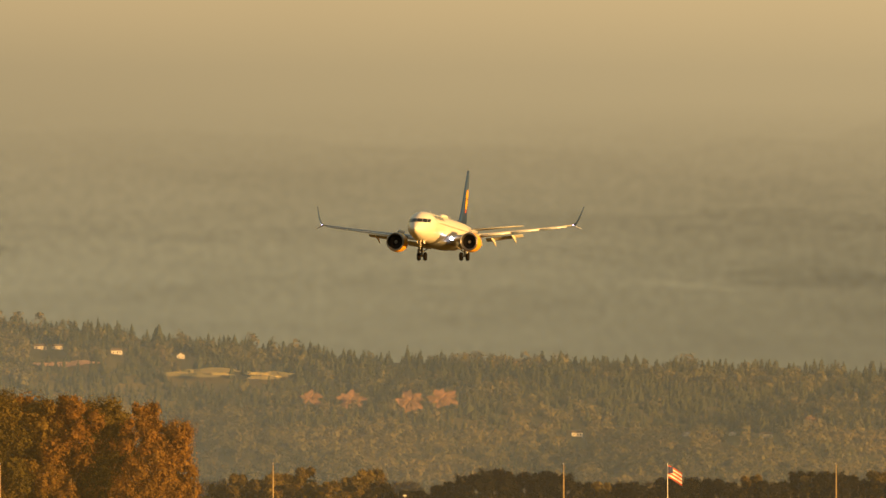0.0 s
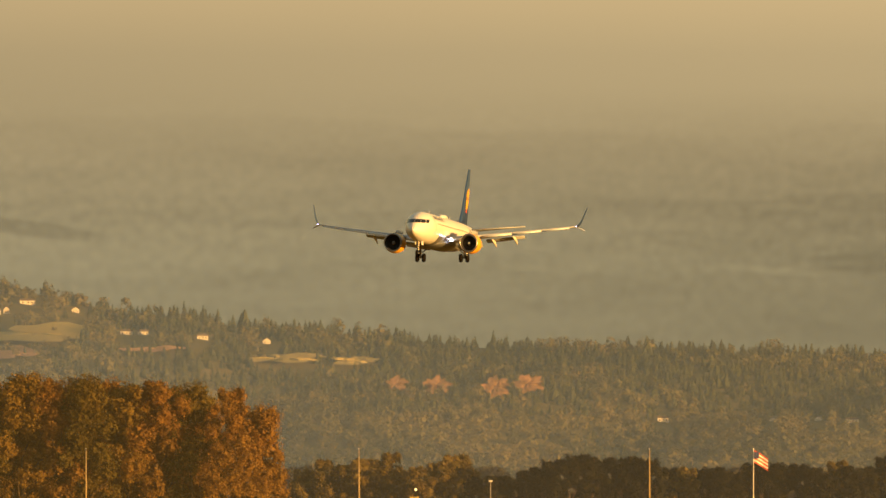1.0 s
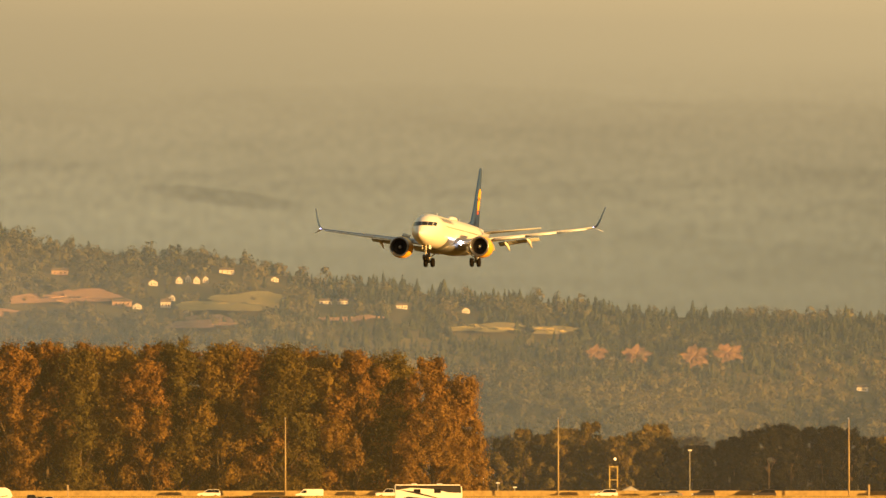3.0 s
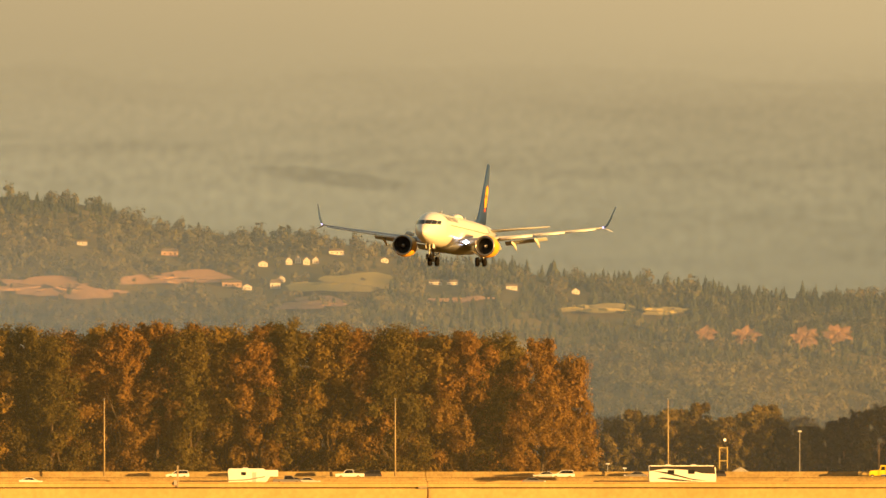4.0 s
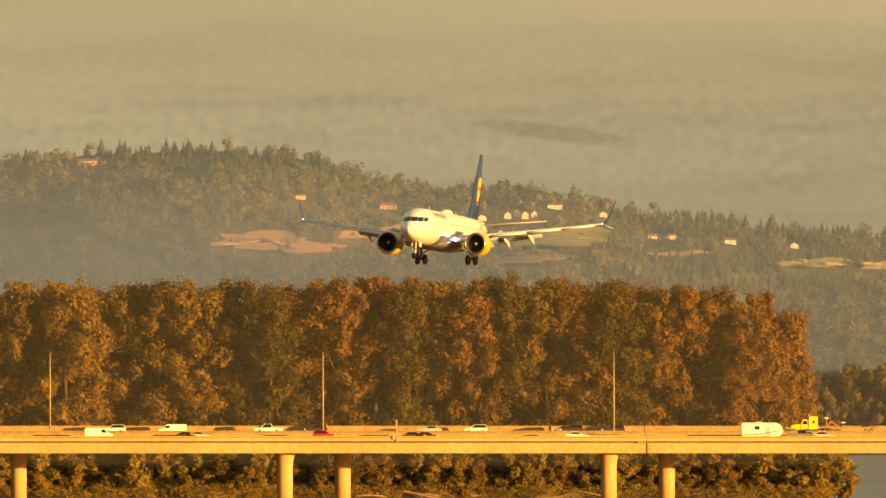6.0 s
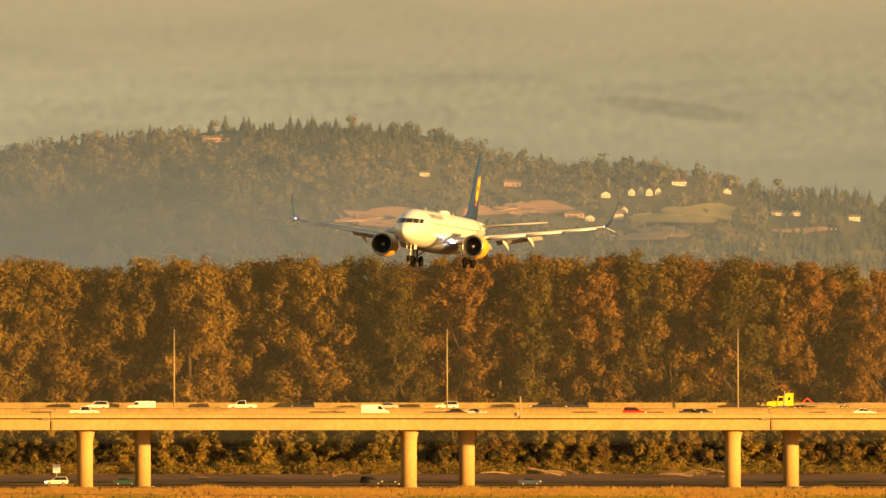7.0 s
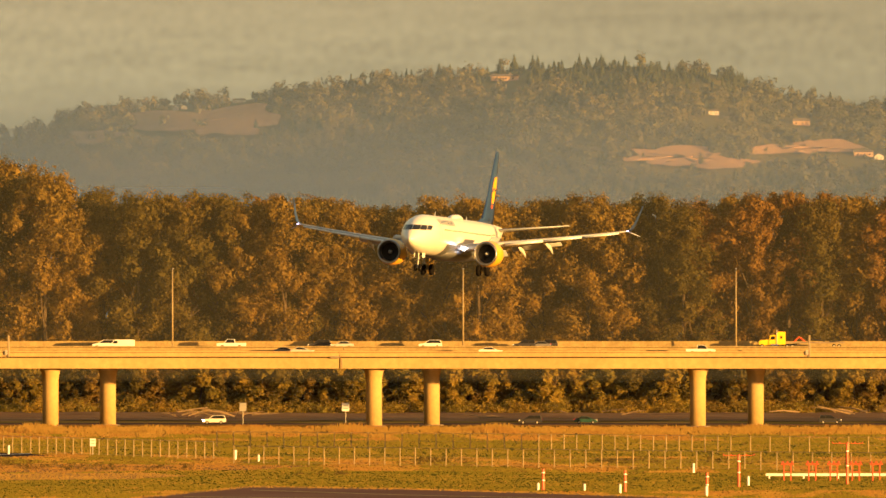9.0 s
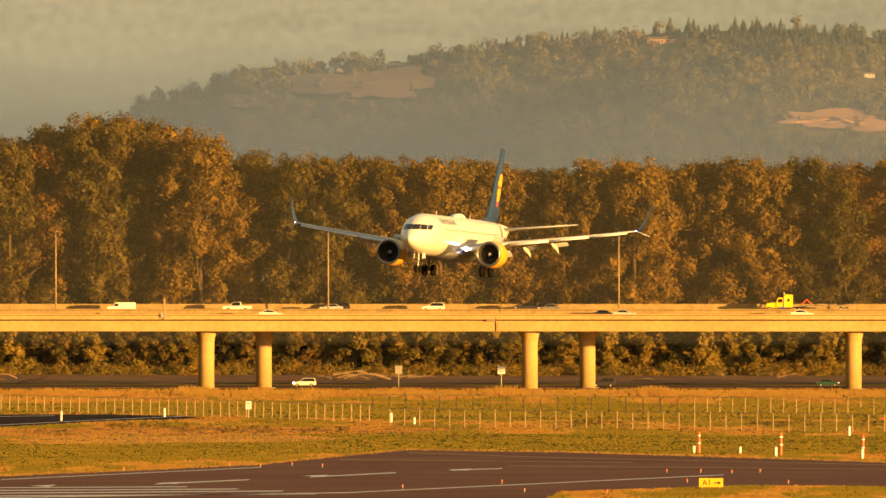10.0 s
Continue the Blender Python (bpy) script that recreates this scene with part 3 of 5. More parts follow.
for b, d in spots:
    # the belt turns from olive-gold to rust towards its end by the water
    rust = level([(-212, .10), (-90, .14), (-20, .38), (20, .65), (60, .85)], b)
    k = random.randrange(3) * 3 + (0 if random.random() < rust else 1 if random.random() < level([(-212, .2), (-120, .35), (-70, .8), (60, .6)], b) else 2)
    want = level(TREE_TOP, b) * random.uniform(0.95, 1.025)
    want = EYE + (want - EYE) * d / BRIDGE + 0.8
    p = lie(b, d)
    turn = Matrix.Translation(p) @ Matrix.Rotation(random.uniform(0, 6.28), 4, "Z")
    tree = kinds[k]
    if k in used:
        tree = copy_thing(kinds[k], turn)
    else:
        used.add(k)
        tree.matrix_basis = turn
    tree.scale = (want / 42,) * 3

bushes = [cottonwood(41 + k, 9.0, (LEAF_GREEN, LEAF_OLIVE, LEAF_GREEN, LEAF)[k], 2.1, 2400, 0.24, "shrub", ("yellow-green willow shrub at the wood's edge", "olive-brown shrub at the wood's edge")[k % 2], 0.02, 22, 0.7) for k in range(4)]
used = set()
random.seed(5)
b = -212.0
while b < 66:
    k = random.randrange(4)
    d = random.uniform(3549, 3558)
    turn = Matrix.Translation(lie(b, d)) @ Matrix.Rotation(random.uniform(0, 6.28), 4, "Z")
    s = random.uniform(0.8, 1.4)
    if k in used:
        bush = copy_thing(bushes[k], turn)
    else:
        used.add(k)
        bush = bushes[k]
        bush.matrix_basis = turn
    bush.scale = (s * 1.3, s * 1.3, s * random.uniform(.8, 1.2))
    tagged(bush, group="shrubs at the wood's edge")
    b += random.uniform(0.8, 1.6)

# low brambles and tall weeds along the foot of the wood
weeds = Leaves(12)
for k in range(760):
    b, d = random.uniform(-212, 64), random.uniform(3536, 3546)
    p = lie(b, d)
    r = random.uniform(.7, 2.2)
    weeds.mass((p.x, p.y, r * .45), (r * 1.5, r, r * random.uniform(.7, 1.3)), 110, .2, 8)
obj("undergrowth", (weeds.v, weeds.f), LEAF_GREEN, None, "low yellow-green brambles at the wood's edge", "undergrowth", "stuff")

# far bank: lit trees, and a grove beyond the river with shade put into its leaf colour
sheet("far_bank", spread(-100, 330, 20), spread(4150, 4340, 19), lambda x, y: 5.8 + 0.4 * rough(x, y, 30), HILL, "low far river bank", "bank")
grove = [cottonwood(61 + k, 20.0, LEAF_BANK if k < 2 else LEAF_SHADE, 1.5, 4200, 0.30, "bank_tree", "hazy olive tree on the far river bank" if k < 2 else "tree on the far river bank with shade painted into its dark leaves", 0.05, 30, 0.75) for k in range(4)]
BANK_TOP = [(58, 20.0), (70, 26.0), (78, 27), (86, 24), (92, 26.5), (96, 22), (104, 24), (114, 27), (135, 24.5), (160, 25), (172, 26), (190, 26)]
used = set()
random.seed(8)
b = 58.0
while b < 190:
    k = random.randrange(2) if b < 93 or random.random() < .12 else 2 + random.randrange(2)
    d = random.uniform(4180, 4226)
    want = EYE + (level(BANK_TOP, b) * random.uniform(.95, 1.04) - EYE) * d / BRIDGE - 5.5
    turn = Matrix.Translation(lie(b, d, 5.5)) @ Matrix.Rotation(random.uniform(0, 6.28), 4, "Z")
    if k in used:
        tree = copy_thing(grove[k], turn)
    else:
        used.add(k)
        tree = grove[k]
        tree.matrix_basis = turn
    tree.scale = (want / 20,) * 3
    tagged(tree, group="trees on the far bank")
    b += random.uniform(1.3, 2.3)

# distance haze stood in for by an added upright sheet between the river and the hills: thin, mostly clear, it scatters
# the sunlight
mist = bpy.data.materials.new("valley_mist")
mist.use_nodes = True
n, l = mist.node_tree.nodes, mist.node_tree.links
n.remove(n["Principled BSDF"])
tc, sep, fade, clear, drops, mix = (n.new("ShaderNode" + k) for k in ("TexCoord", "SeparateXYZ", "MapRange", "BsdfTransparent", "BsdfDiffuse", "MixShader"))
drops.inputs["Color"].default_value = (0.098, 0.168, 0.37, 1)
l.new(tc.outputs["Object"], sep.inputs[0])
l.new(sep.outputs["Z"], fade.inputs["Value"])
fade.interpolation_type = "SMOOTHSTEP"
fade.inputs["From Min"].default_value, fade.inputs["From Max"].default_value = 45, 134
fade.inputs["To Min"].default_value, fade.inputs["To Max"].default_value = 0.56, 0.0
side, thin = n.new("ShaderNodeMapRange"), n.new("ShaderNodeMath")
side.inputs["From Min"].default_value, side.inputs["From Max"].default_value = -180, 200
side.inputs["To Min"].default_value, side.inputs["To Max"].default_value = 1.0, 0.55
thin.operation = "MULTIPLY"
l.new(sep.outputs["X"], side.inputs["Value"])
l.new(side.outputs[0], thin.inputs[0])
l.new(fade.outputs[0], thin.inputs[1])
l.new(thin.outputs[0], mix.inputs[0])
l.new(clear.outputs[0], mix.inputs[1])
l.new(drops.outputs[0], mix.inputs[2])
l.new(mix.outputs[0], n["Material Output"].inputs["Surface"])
sheet("valley_mist", [-420, 0, 420], spread(4240, 4241, 1), lambda x, y: -0.95 if y < 4240.5 else 135.0, mist, "added see-through sheet standing in for evening haze before the hills", "mist")

# second added sheet: haze and shade on the lower left slope, put into bluish colour
low_haze = mist.copy()
low_haze.name = "low_valley_mist"
low_haze.node_tree.nodes["Diffuse BSDF"].inputs["Color"].default_value = (0.062, 0.110, 0.27, 1)
for k in low_haze.node_tree.nodes:
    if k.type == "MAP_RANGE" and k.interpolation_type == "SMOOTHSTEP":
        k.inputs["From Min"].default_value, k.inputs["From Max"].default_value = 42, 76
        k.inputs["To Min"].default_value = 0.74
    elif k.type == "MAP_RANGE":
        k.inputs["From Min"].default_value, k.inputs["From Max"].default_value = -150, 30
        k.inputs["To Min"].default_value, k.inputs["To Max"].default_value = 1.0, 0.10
sheet("low_valley_mist", [-420, 0, 60, 420], spread(4160, 4161, 1), lambda x, y: -0.95 if y < 4160.5 else 82.0, low_haze, "added bluish sheet standing in for haze and shade on the lower slope", "mist")

# third added sheet, in front of the wood, lifts its dark shadows like haze
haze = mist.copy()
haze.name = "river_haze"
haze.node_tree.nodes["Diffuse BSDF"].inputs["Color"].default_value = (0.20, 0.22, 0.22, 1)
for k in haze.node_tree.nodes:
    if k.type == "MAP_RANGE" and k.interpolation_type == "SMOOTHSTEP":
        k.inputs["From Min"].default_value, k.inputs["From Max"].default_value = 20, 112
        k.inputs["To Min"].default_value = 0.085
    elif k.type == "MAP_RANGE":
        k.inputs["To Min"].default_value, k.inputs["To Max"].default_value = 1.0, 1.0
sheet("river_haze", [-420, 0, 420], spread(3320, 3321, 1), lambda x, y: -0.95 if y < 3320.5 else 118.0, haze, "added faint see-through sheet lifting the wood's shadows like haze", "mist")


# ---- the airfield in front of the bridge ----
PATCHES = []


def paving(name, pts, material, label, category, z=0.06):
    PATCHES.append(({"turf_strip": "turf", "straw_patch": "straw", "straw_verge": "straw", "scrub_strip": "scrub"}.get(name, "bare"), pts))
    bm = bmesh.new()
    top = [bm.verts.new(lie(b, d, z)) for b, d in pts]
    face = bm.faces.new(top)
    out = bmesh.ops.extrude_face_region(bm, geom=[face])
    bmesh.ops.translate(bm, vec=(0, 0, -0.1), verts=[v for v in out["geom"] if isinstance(v, bmesh.types.BMVert)])
    bmesh.ops.recalc_face_normals(bm, faces=bm.faces)
    bmesh.ops.triangulate(bm, faces=[f for f in bm.faces if len(f.verts) > 4])
    return obj(name, bm, material, None, label, category, "structure")


RUNWAY = mat("runway_asphalt", (0.185, 0.102, 0.078), 0.9, 0.25, 0.03, 1.2, second=(0.225, 0.128, 0.096))
TURF = mat("short_green_turf", (0.10, 0.105, 0.018), 1.0, 0.35, 0.05, 0.5, second=(0.16, 0.13, 0.025))
MOWN = mat("mown_straw", (0.40, 0.25, 0.10), 1.0, 0.3, 0.06, 0.6, second=(0.31, 0.20, 0.08))
SCRUB = mat("dry_scrub", (0.22, 0.14, 0.07), 1.0, 0.35, 0.05, 0.5, second=(0.30, 0.20, 0.09))
paving("road", [(-260, 3249), (60, 3249), (60, 3290), (-260, 3290)], mat("dusty_asphalt", (0.10, 0.062, 0.046), 0.9, 0.25, 0.05, 1.5, second=(0.13, 0.080, 0.056)), "riverside road of dark asphalt", "road")
paving("taxiway", [(-205, 1975), (-182.9, 2010), (-153, 2075), (-137, 2117), (-111, 2266), (-83, 2242), (-26, 2139), (20, 2090), (20, 1931), (-26, 1931), (-50, 1940), (-83, 1890), (-86, 1840), (-100, 1740), (-205, 1740)],
       RUNWAY, "dark reddish-brown taxiway and runway asphalt", "runway")
paving("service_road", [(-205, 2690), (-182.9, 2735), (-163, 2735), (-150, 2708), (-147, 2673), (-163, 2639), (-183, 2551), (-205, 2480)], ASPHALT, "curving asphalt service road", "road")
paving("turf_strip", [(-215, 2920), (60, 2920), (60, 2660), (-110, 2660), (-215, 2840)], TURF, "strip of green turf", "grass", 0.04)
paving("turf_strip", [(-130, 2480), (-40, 2440), (40, 2420), (40, 2250), (-60, 2220), (-110, 2290), (-140, 2250), (-160, 2330)], TURF, "strip of green turf", "grass", 0.04)
paving("turf_strip", [(-215, 2330), (-170, 2340), (-125, 2330), (-110, 2290), (-137, 2190), (-170, 2120), (-215, 2060)], TURF, "strip of green turf", "grass", 0.03)
paving("straw_patch", [(-183, 2390), (-160, 2420), (-130, 2440), (-122, 2400), (-132, 2360), (-155, 2345), (-175, 2335)], MOWN, "bare patch of pale mown straw", "grass", 0.05)
paving("scrub_strip", [(-215, 2470), (-150, 2560), (-100, 2530), (-112, 2470), (-150, 2440), (-190, 2420), (-215, 2400)], SCRUB, "strip of dry brown scrub", "grass", 0.035)
paving("straw_verge", [(-205, 1990), (-182.9, 2024), (-153, 2089), (-137, 2131), (-111, 2282), (-83, 2256), (-26, 2152), (20, 2102), (20, 2088), (-26, 2137), (-83, 2240), (-111, 2264), (-137, 2115), (-153, 2073), (-182.9, 2008), (-205, 1973)],
       MOWN, "pale straw verge along the asphalt edge", "grass", 0.055)


def stripe(p, q, w, material=PAINT_WHITE, name="road_marking", label="white painted line on the asphalt"):
    a, b = lie(*p, 0.085), lie(*q, 0.085)
    bm = bmesh.new()
    side = Vector((0, 1, 0)) * w / 2
    vs = [bm.verts.new(v) for v in (a - side, b - side, b + side, a + side)]
    bm.faces.new(vs)
    obj(name, bm, material, None, label, "marking", "structure")


def row(v):
    """Depth of the field at a given drop below the horizon line, v tenths of a metre on the bridge's plane."""
    return EYE * BRIDGE / (v / 10)


for u0, v0, u1, v1, w, m_ in ((0, 851, 460, 829, 6, 0), (612, 874, 1280, 842, 6, 0), (-150, 885, 612, 874, 6, 0), (275, 858.5, 440, 851, 9, 0), (548, 846, 700, 838.5, 9, 0), (798, 834, 888, 831, 8, 0),
                              (720, 803, 1000, 812, 3.5, 1), (600, 815, 1120, 820, 3.5, 1), (900, 826, 1568, 832, 3, 1), (1000, 812, 1568, 824, 3, 1),
                              (-120, 866, 330, 863.5, 6, 0), (-120, 871, 420, 867.5, 7, 0), (-120, 876, 500, 871, 7, 0), (-120, 881, 560, 876, 7, 0),
                              (-60, 740, 95, 737, 5, 0), (-60, 757, 170, 745, 7, 0), (170, 745, 330, 738, 6, 0)):
    stripe(((u0 - 1829) / 10, row(v0 - 430)), ((u1 - 1829) / 10, row(v1 - 430)), w, PAINT_YELLOW if m_ else PAINT_WHITE, label="yellow painted taxi line" if m_ else "white painted line on the asphalt")
for u, v in ((75, 862), (300, 857), (560, 844), (815, 833)):
    c = lie((u - 1829) / 10, row(v - 430), 0.09)
    bm = bmesh.new()
    bm.faces.new([bm.verts.new(c + Vector(o)) for o in ((-1.6, 0, 0), (1.0, -9, 0), (1.0, 9, 0))])
    obj("arrow_marking", bm, PAINT_WHITE, None, "white painted arrow head on the runway", "marking", "structure")


# low dark scrub growing by the fences
heaps = Leaves(19)
random.seed(19)
for u0, u1, v, k in ((190, 330, 757, 34), (310, 620, 764, 46), (1005, 1105, 752, 26), (1330, 1440, 752, 26), (40, 120, 770, 10), (780, 900, 775, 8), (1500, 1800, 752, 20)):
    for _ in range(k):
        c = lie((random.uniform(u0, u1) - 1829) / 10, row(v - 430 + random.uniform(-4, 4)))
        r = random.uniform(.25, .6)
        heaps.mass((c.x, c.y, r * .3), (r * 2.0, r, r), 60, .12, 6)
obj("scrub", (heaps.v, heaps.f), mat("dry_brown_scrub", (0.105, 0.070, 0.026), 1.0, 0.3, 0.05, 0.5, second=(0.13, 0.105, 0.03), island=0.12, through_light=0.2), None, "low dark brown-green scrub by the fence", "scrub", "stuff")


# chain-link fence: posts, rails and thin wires
def fence(points, step, label):
    rail = thing("fence", label, "fence", lie(*points[0]))
    origin = rail.location.copy()
    post_me = None
    for (b0, d0), (b1, d1) in zip(points, points[1:]):
        a, b = lie(b0, d0), lie(b1, d1)
        k = max(1, round((b - a).length / step))
        for i in range(k):
            p = a.lerp(b, i / k) - origin
            if post_me is None:
                bm = bmesh.new()
                tube(bm, (0, 0, -.1), (0, 0, 2.6), .085, .085, 7)
                ob = part("post", bm, FENCE_STEEL, rail)
                post_me = ob.data
            else:
                ob = new("post", post_me)
                ob.parent = rail
            ob.location = p
        for z, r in ((2.55, .035), (1.3, .014), (.25, .014)):
            bm = bmesh.new()
            tube(bm, a - origin + Vector((0, 0, z)), b - origin + Vector((0, 0, z)), r, r, 5)
            part("rail" if r > .03 else "wire", bm, FENCE_STEEL, rail)
        bm = bmesh.new()
        run = (b - a).length
        m_ = int(abs(b.x - a.x) / 1.1) + 1
        for i in range(m_):
            for lean in (-1, 1):
                s0 = a.lerp(b, i / m_) - origin
                s1 = a.lerp(b, min(1, (i + 1.6) / m_)) - origin
                lo, hi = (s0, s1) if lean > 0 else (s1, s0)
                tube(bm, lo + Vector((0, 0, .2)), hi + Vector((0, 0, 2.5)), .008, .008, 3)
        part("mesh_wire", bm, FENCE_STEEL, rail, "thin chain-link wires")
    return rail


fence([(-200, 2830), (-182.9, 2790), (-150, 2710), (-116, 2622)], 4.2, "long galvanised chain-link fence in dry grass")
fence([(-114, 2560), (-60, 2510), (-15, 2470), (30, 2440)], 3.4, "galvanised chain-link fence beside the turf")
fence([(-117, 2800), (-60, 2760), (-26, 2720), (30, 2690)], 3.4, "second chain-link fence line behind the first")


def small_post(b, d, h, r=.16, label="short white marker post in the grass", material=WHITE_PAINT):
    p = thing("marker_post", label, "post", lie(b, d))
    bm = bmesh.new()
    tube(bm, (0, 0, -.1), (0, 0, h), r, r, 8)
    part("shaft", bm, material, p)
    bm = bmesh.new()
    tube(bm, (0, 0, h), (0, 0, h + .12), r * 1.1, r * .5, 8)
    part("cap", bm, STEEL, p)


for u, v, h in ((107, 746, 1.4), (290, 739, 1.3), (692, 749, 1.4), (733, 752, 1.0), (1373, 808, 1.1), (1228, 803, .9), (1526, 813, 1.2), (1503, 771, 1.2), (1600, 795, 1.2), (1310, 803, .8)):
    small_post((u - 1829) / 10, row(v - 430), h)


def mast(u, v, h, arms=True):
    d = row(v - 430)
    p = thing("approach_light_mast", "orange-red approach light mast with crossbar" if arms else "orange-red approach light mast with white bands", "light mast", lie((u - 1829) / 10, d), "approach light masts")
    bm = bmesh.new()
    tube(bm, (0, 0, -.1), (0, 0, h), .19, .17, 8)
    part("mast", bm, WARN_RED, p)
    for z in (h * .45, h * .8):
        bm = bmesh.new()
        tube(bm, (0, 0, z), (0, 0, z + .14), .2, .2, 8)
        part("band", bm, WHITE_PAINT, p, "white band")
    if arms:
        bm = bmesh.new()
        box(bm, (0, 0, h), (3.6, .06, .06))
        part("crossbar", bm, WARN_RED, p)
        for x in (-1.9, -.95, 0, .95, 1.9):
            bm = bmesh.new()
            tube(bm, (x, -.06, h + .03), (x, .08, h + .16), .07, .06, 8)
            part("lamp", bm, WARN_RED, p)


for u, v, h, arms in ((1237, 803, 2.7, False), (1382, 806, 2.7, False), (1527, 812, 2.8, False), (1583, 797, 4.0, True), (1775, 793, 5.3, True)):
    mast(u, v, h, arms)


def light_frame(u, v):
    p = thing("approach_light_bar", "low orange-red frame carrying approach lights", "light frame", lie((u - 1829) / 10, row(v - 430)), "approach light frames")
    for x in (-.45, .45):
        bm = bmesh.new()
        tube(bm, (x, 0, -.1), (x, 0, 2.1), .09, .09, 6)
        part("leg", bm, WARN_RED, p)
    bm = bmesh.new()
    box(bm, (0, 0, 2.2), (1.7, .3, .2), .03)
    part("bar", bm, WARN_RED, p)
    bm = bmesh.new()
    box(bm, (0, 0, 1.2), (.9, .08, .08))
    part("brace", bm, WARN_RED, p)
    for x in (-.6, 0, .6):
        bm = bmesh.new()
        tube(bm, (x, -.15, 2.3), (x, .1, 2.55), .13, .1, 8)
        part("lamp", bm, WARN_RED, p)


for u in (1669, 1713, 1751, 1790, 1826, 1866):
    light_frame(u, 786)
barrier = thing("white_barrier", "long low white barrier by the approach lights", "barrier", lie(-7.0, row(352)))
bm = bmesh.new()
box(bm, (0, 0, .55), (19, .25, .35), .04)
part("beam", bm, WHITE_PAINT, barrier)
for x in (-9, -4.5, 0, 4.5, 9):
    bm = bmesh.new()
    box(bm, (x, 0, .19), (.2, .2, .4))
    part("foot", bm, WHITE_PAINT, barrier)

# guidance sign
sign = thing("taxiway_sign", "yellow taxiway guidance sign with black lettering", "sign", lie((1258 - 1829) / 10, row(866 - 430)))
SIGN_YELLOW = mat("sign_yellow", (0.85, 0.46, 0.02), 0.5, 0.08, 0.5, 3.0)
bm = bmesh.new()
box(bm, (0, 0, .68), (2.55, .25, .95), .04)
part("face", bm, SIGN_YELLOW, sign)
for x in (-.9, .9):
    bm = bmesh.new()
    tube(bm, (x, 0, -.05), (x, 0, .22), .06, .06, 6)
    part("leg", bm, STEEL, sign)
cur = bpy.data.curves.new("lettering", "FONT")
cur.body, cur.size, cur.align_x, cur.align_y, cur.extrude = "A1", .82, "CENTER", "CENTER", .01
tmp = new("tmp", cur)
me = bpy.data.meshes.new_from_object(tmp)
bpy.data.objects.remove(tmp)
me.materials.append(BLACK)
word = new("lettering", me)
word.parent, word.matrix_basis = sign, pose(-.42, -.15, .66, 90, 0, 0)
bm = bmesh.new()
prism(bm, [(.32, .6), (.75, .6), (.75, .46), (1.08, .66), (.75, .86), (.75, .72), (.32, .72)], .02, Matrix.Translation((0, -.14, 0)))
part("arrow", bm, BLACK, sign, "black arrow")


def board_sign(u, v, w, h, tall, material, label):
    p = thing("road_sign", label, "sign", lie((u - 1829) / 10, row(v - 430)))
    bm = bmesh.new()
    box(bm, (0, 0, tall - h / 2), (w, .06, h), .02)
    part("board", bm, material, p)
    bm = bmesh.new()
    tube(bm, (0, .08, -.1), (0, .08, tall - .1), .07, .07, 7)
    part("post", bm, STEEL, p)
    for z in (.3, .65):
        bm = bmesh.new()
        box(bm, (0, -.045, tall - h * z), (w * .62, .02, h * .1))
        part("text_bar", bm, STEEL, p, "grey bar of unreadable text")


board_sign(887, 684, 1.35, 1.5, 3.7, WHITE_PAINT, "small white road sign on a post")
board_sign(705, 686, 1.25, 1.5, 3.9, STEEL, "grey back of a road sign on a post")
board_sign(439, 742, .85, 1.15, 2.6, WHITE_PAINT, "white notice board on the fence")
board_sign(-15, 684, 1.35, 1.5, 3.7, WHITE_PAINT, "small white road sign on a post")

# runway edge lights
for u, v in ((712, 866), (888, 858), (218, 835), (405, 826), (460, 829), (516, 826), (570, 829), (1180, 838), (1240, 838), (1295, 840), (1345, 838), (1216, 856), (1395, 858), (1074, 875), (928, 873)):
    p = thing("edge_light", "small orange runway edge light on a short stem", "light", lie((u - 1829) / 10, row(v - 430)), "runway edge lights")
    bm = bmesh.new()
    tube(bm, (0, 0, 0), (0, 0, .3), .05, .04, 6)
    part("stem", bm, STEEL, p)
    bm = bmesh.new()
    tube(bm, (0, 0, .3), (0, 0, .5), .1, .07, 8)
    part("lens", bm, WARN_RED, p)

# grass standing on the field: green, straw and scrub, by the patches laid out above
def inside(pts, b, d):
    hit = False
    for (x0, y0), (x1, y1) in zip(pts, pts[1:] + pts[:1]):
        if (y0 > d) != (y1 > d) and b < (x1 - x0) * (d - y0) / (y1 - y0) + x0:
            hit = not hit
    return hit


random.seed(31)
swards = {"bare": None, "turf": ([], []), "straw": ([], []), "scrub": ([], [])}
for _ in range(105000):
    v = 262 + 200 * random.random()
    d, b = row(v), random.uniform(-200, 52)
    sort = "mix"
    for kind, pts in PATCHES:
        if inside(pts, b, d):
            sort = kind
    if sort == "bare":
        continue
    wave = rough(b * .5, d / 14, 7, 3)
    if d > 3040:
        sort = "straw" if wave < .25 else "scrub"
    elif sort == "mix":
        sort = "turf" if wave > -.05 else "straw" if wave > -.3 else "scrub"
    elif random.random() < .04:
        sort = "straw"
    tall = (.5 + .35 * max(0, rough(b, 0, 9, 5) * 2)) if d > 3060 else .28 if d > 2700 else .17
    p = lie(b, d)
    vs, fs = swards[sort]
    for _ in range(3):
        a, w = random.uniform(-.7, .7), random.uniform(.08, .26)
        q = len(vs)
        vs.extend([(p.x + a - w, p.y + random.uniform(-.03, .03), -.03), (p.x + a + w, p.y, -.03), (p.x + a + random.uniform(-.25, .25), p.y + random.uniform(-.02, .08), tall * random.uniform(.5, 1.3))])
        fs.append((q, q + 1, q + 2))
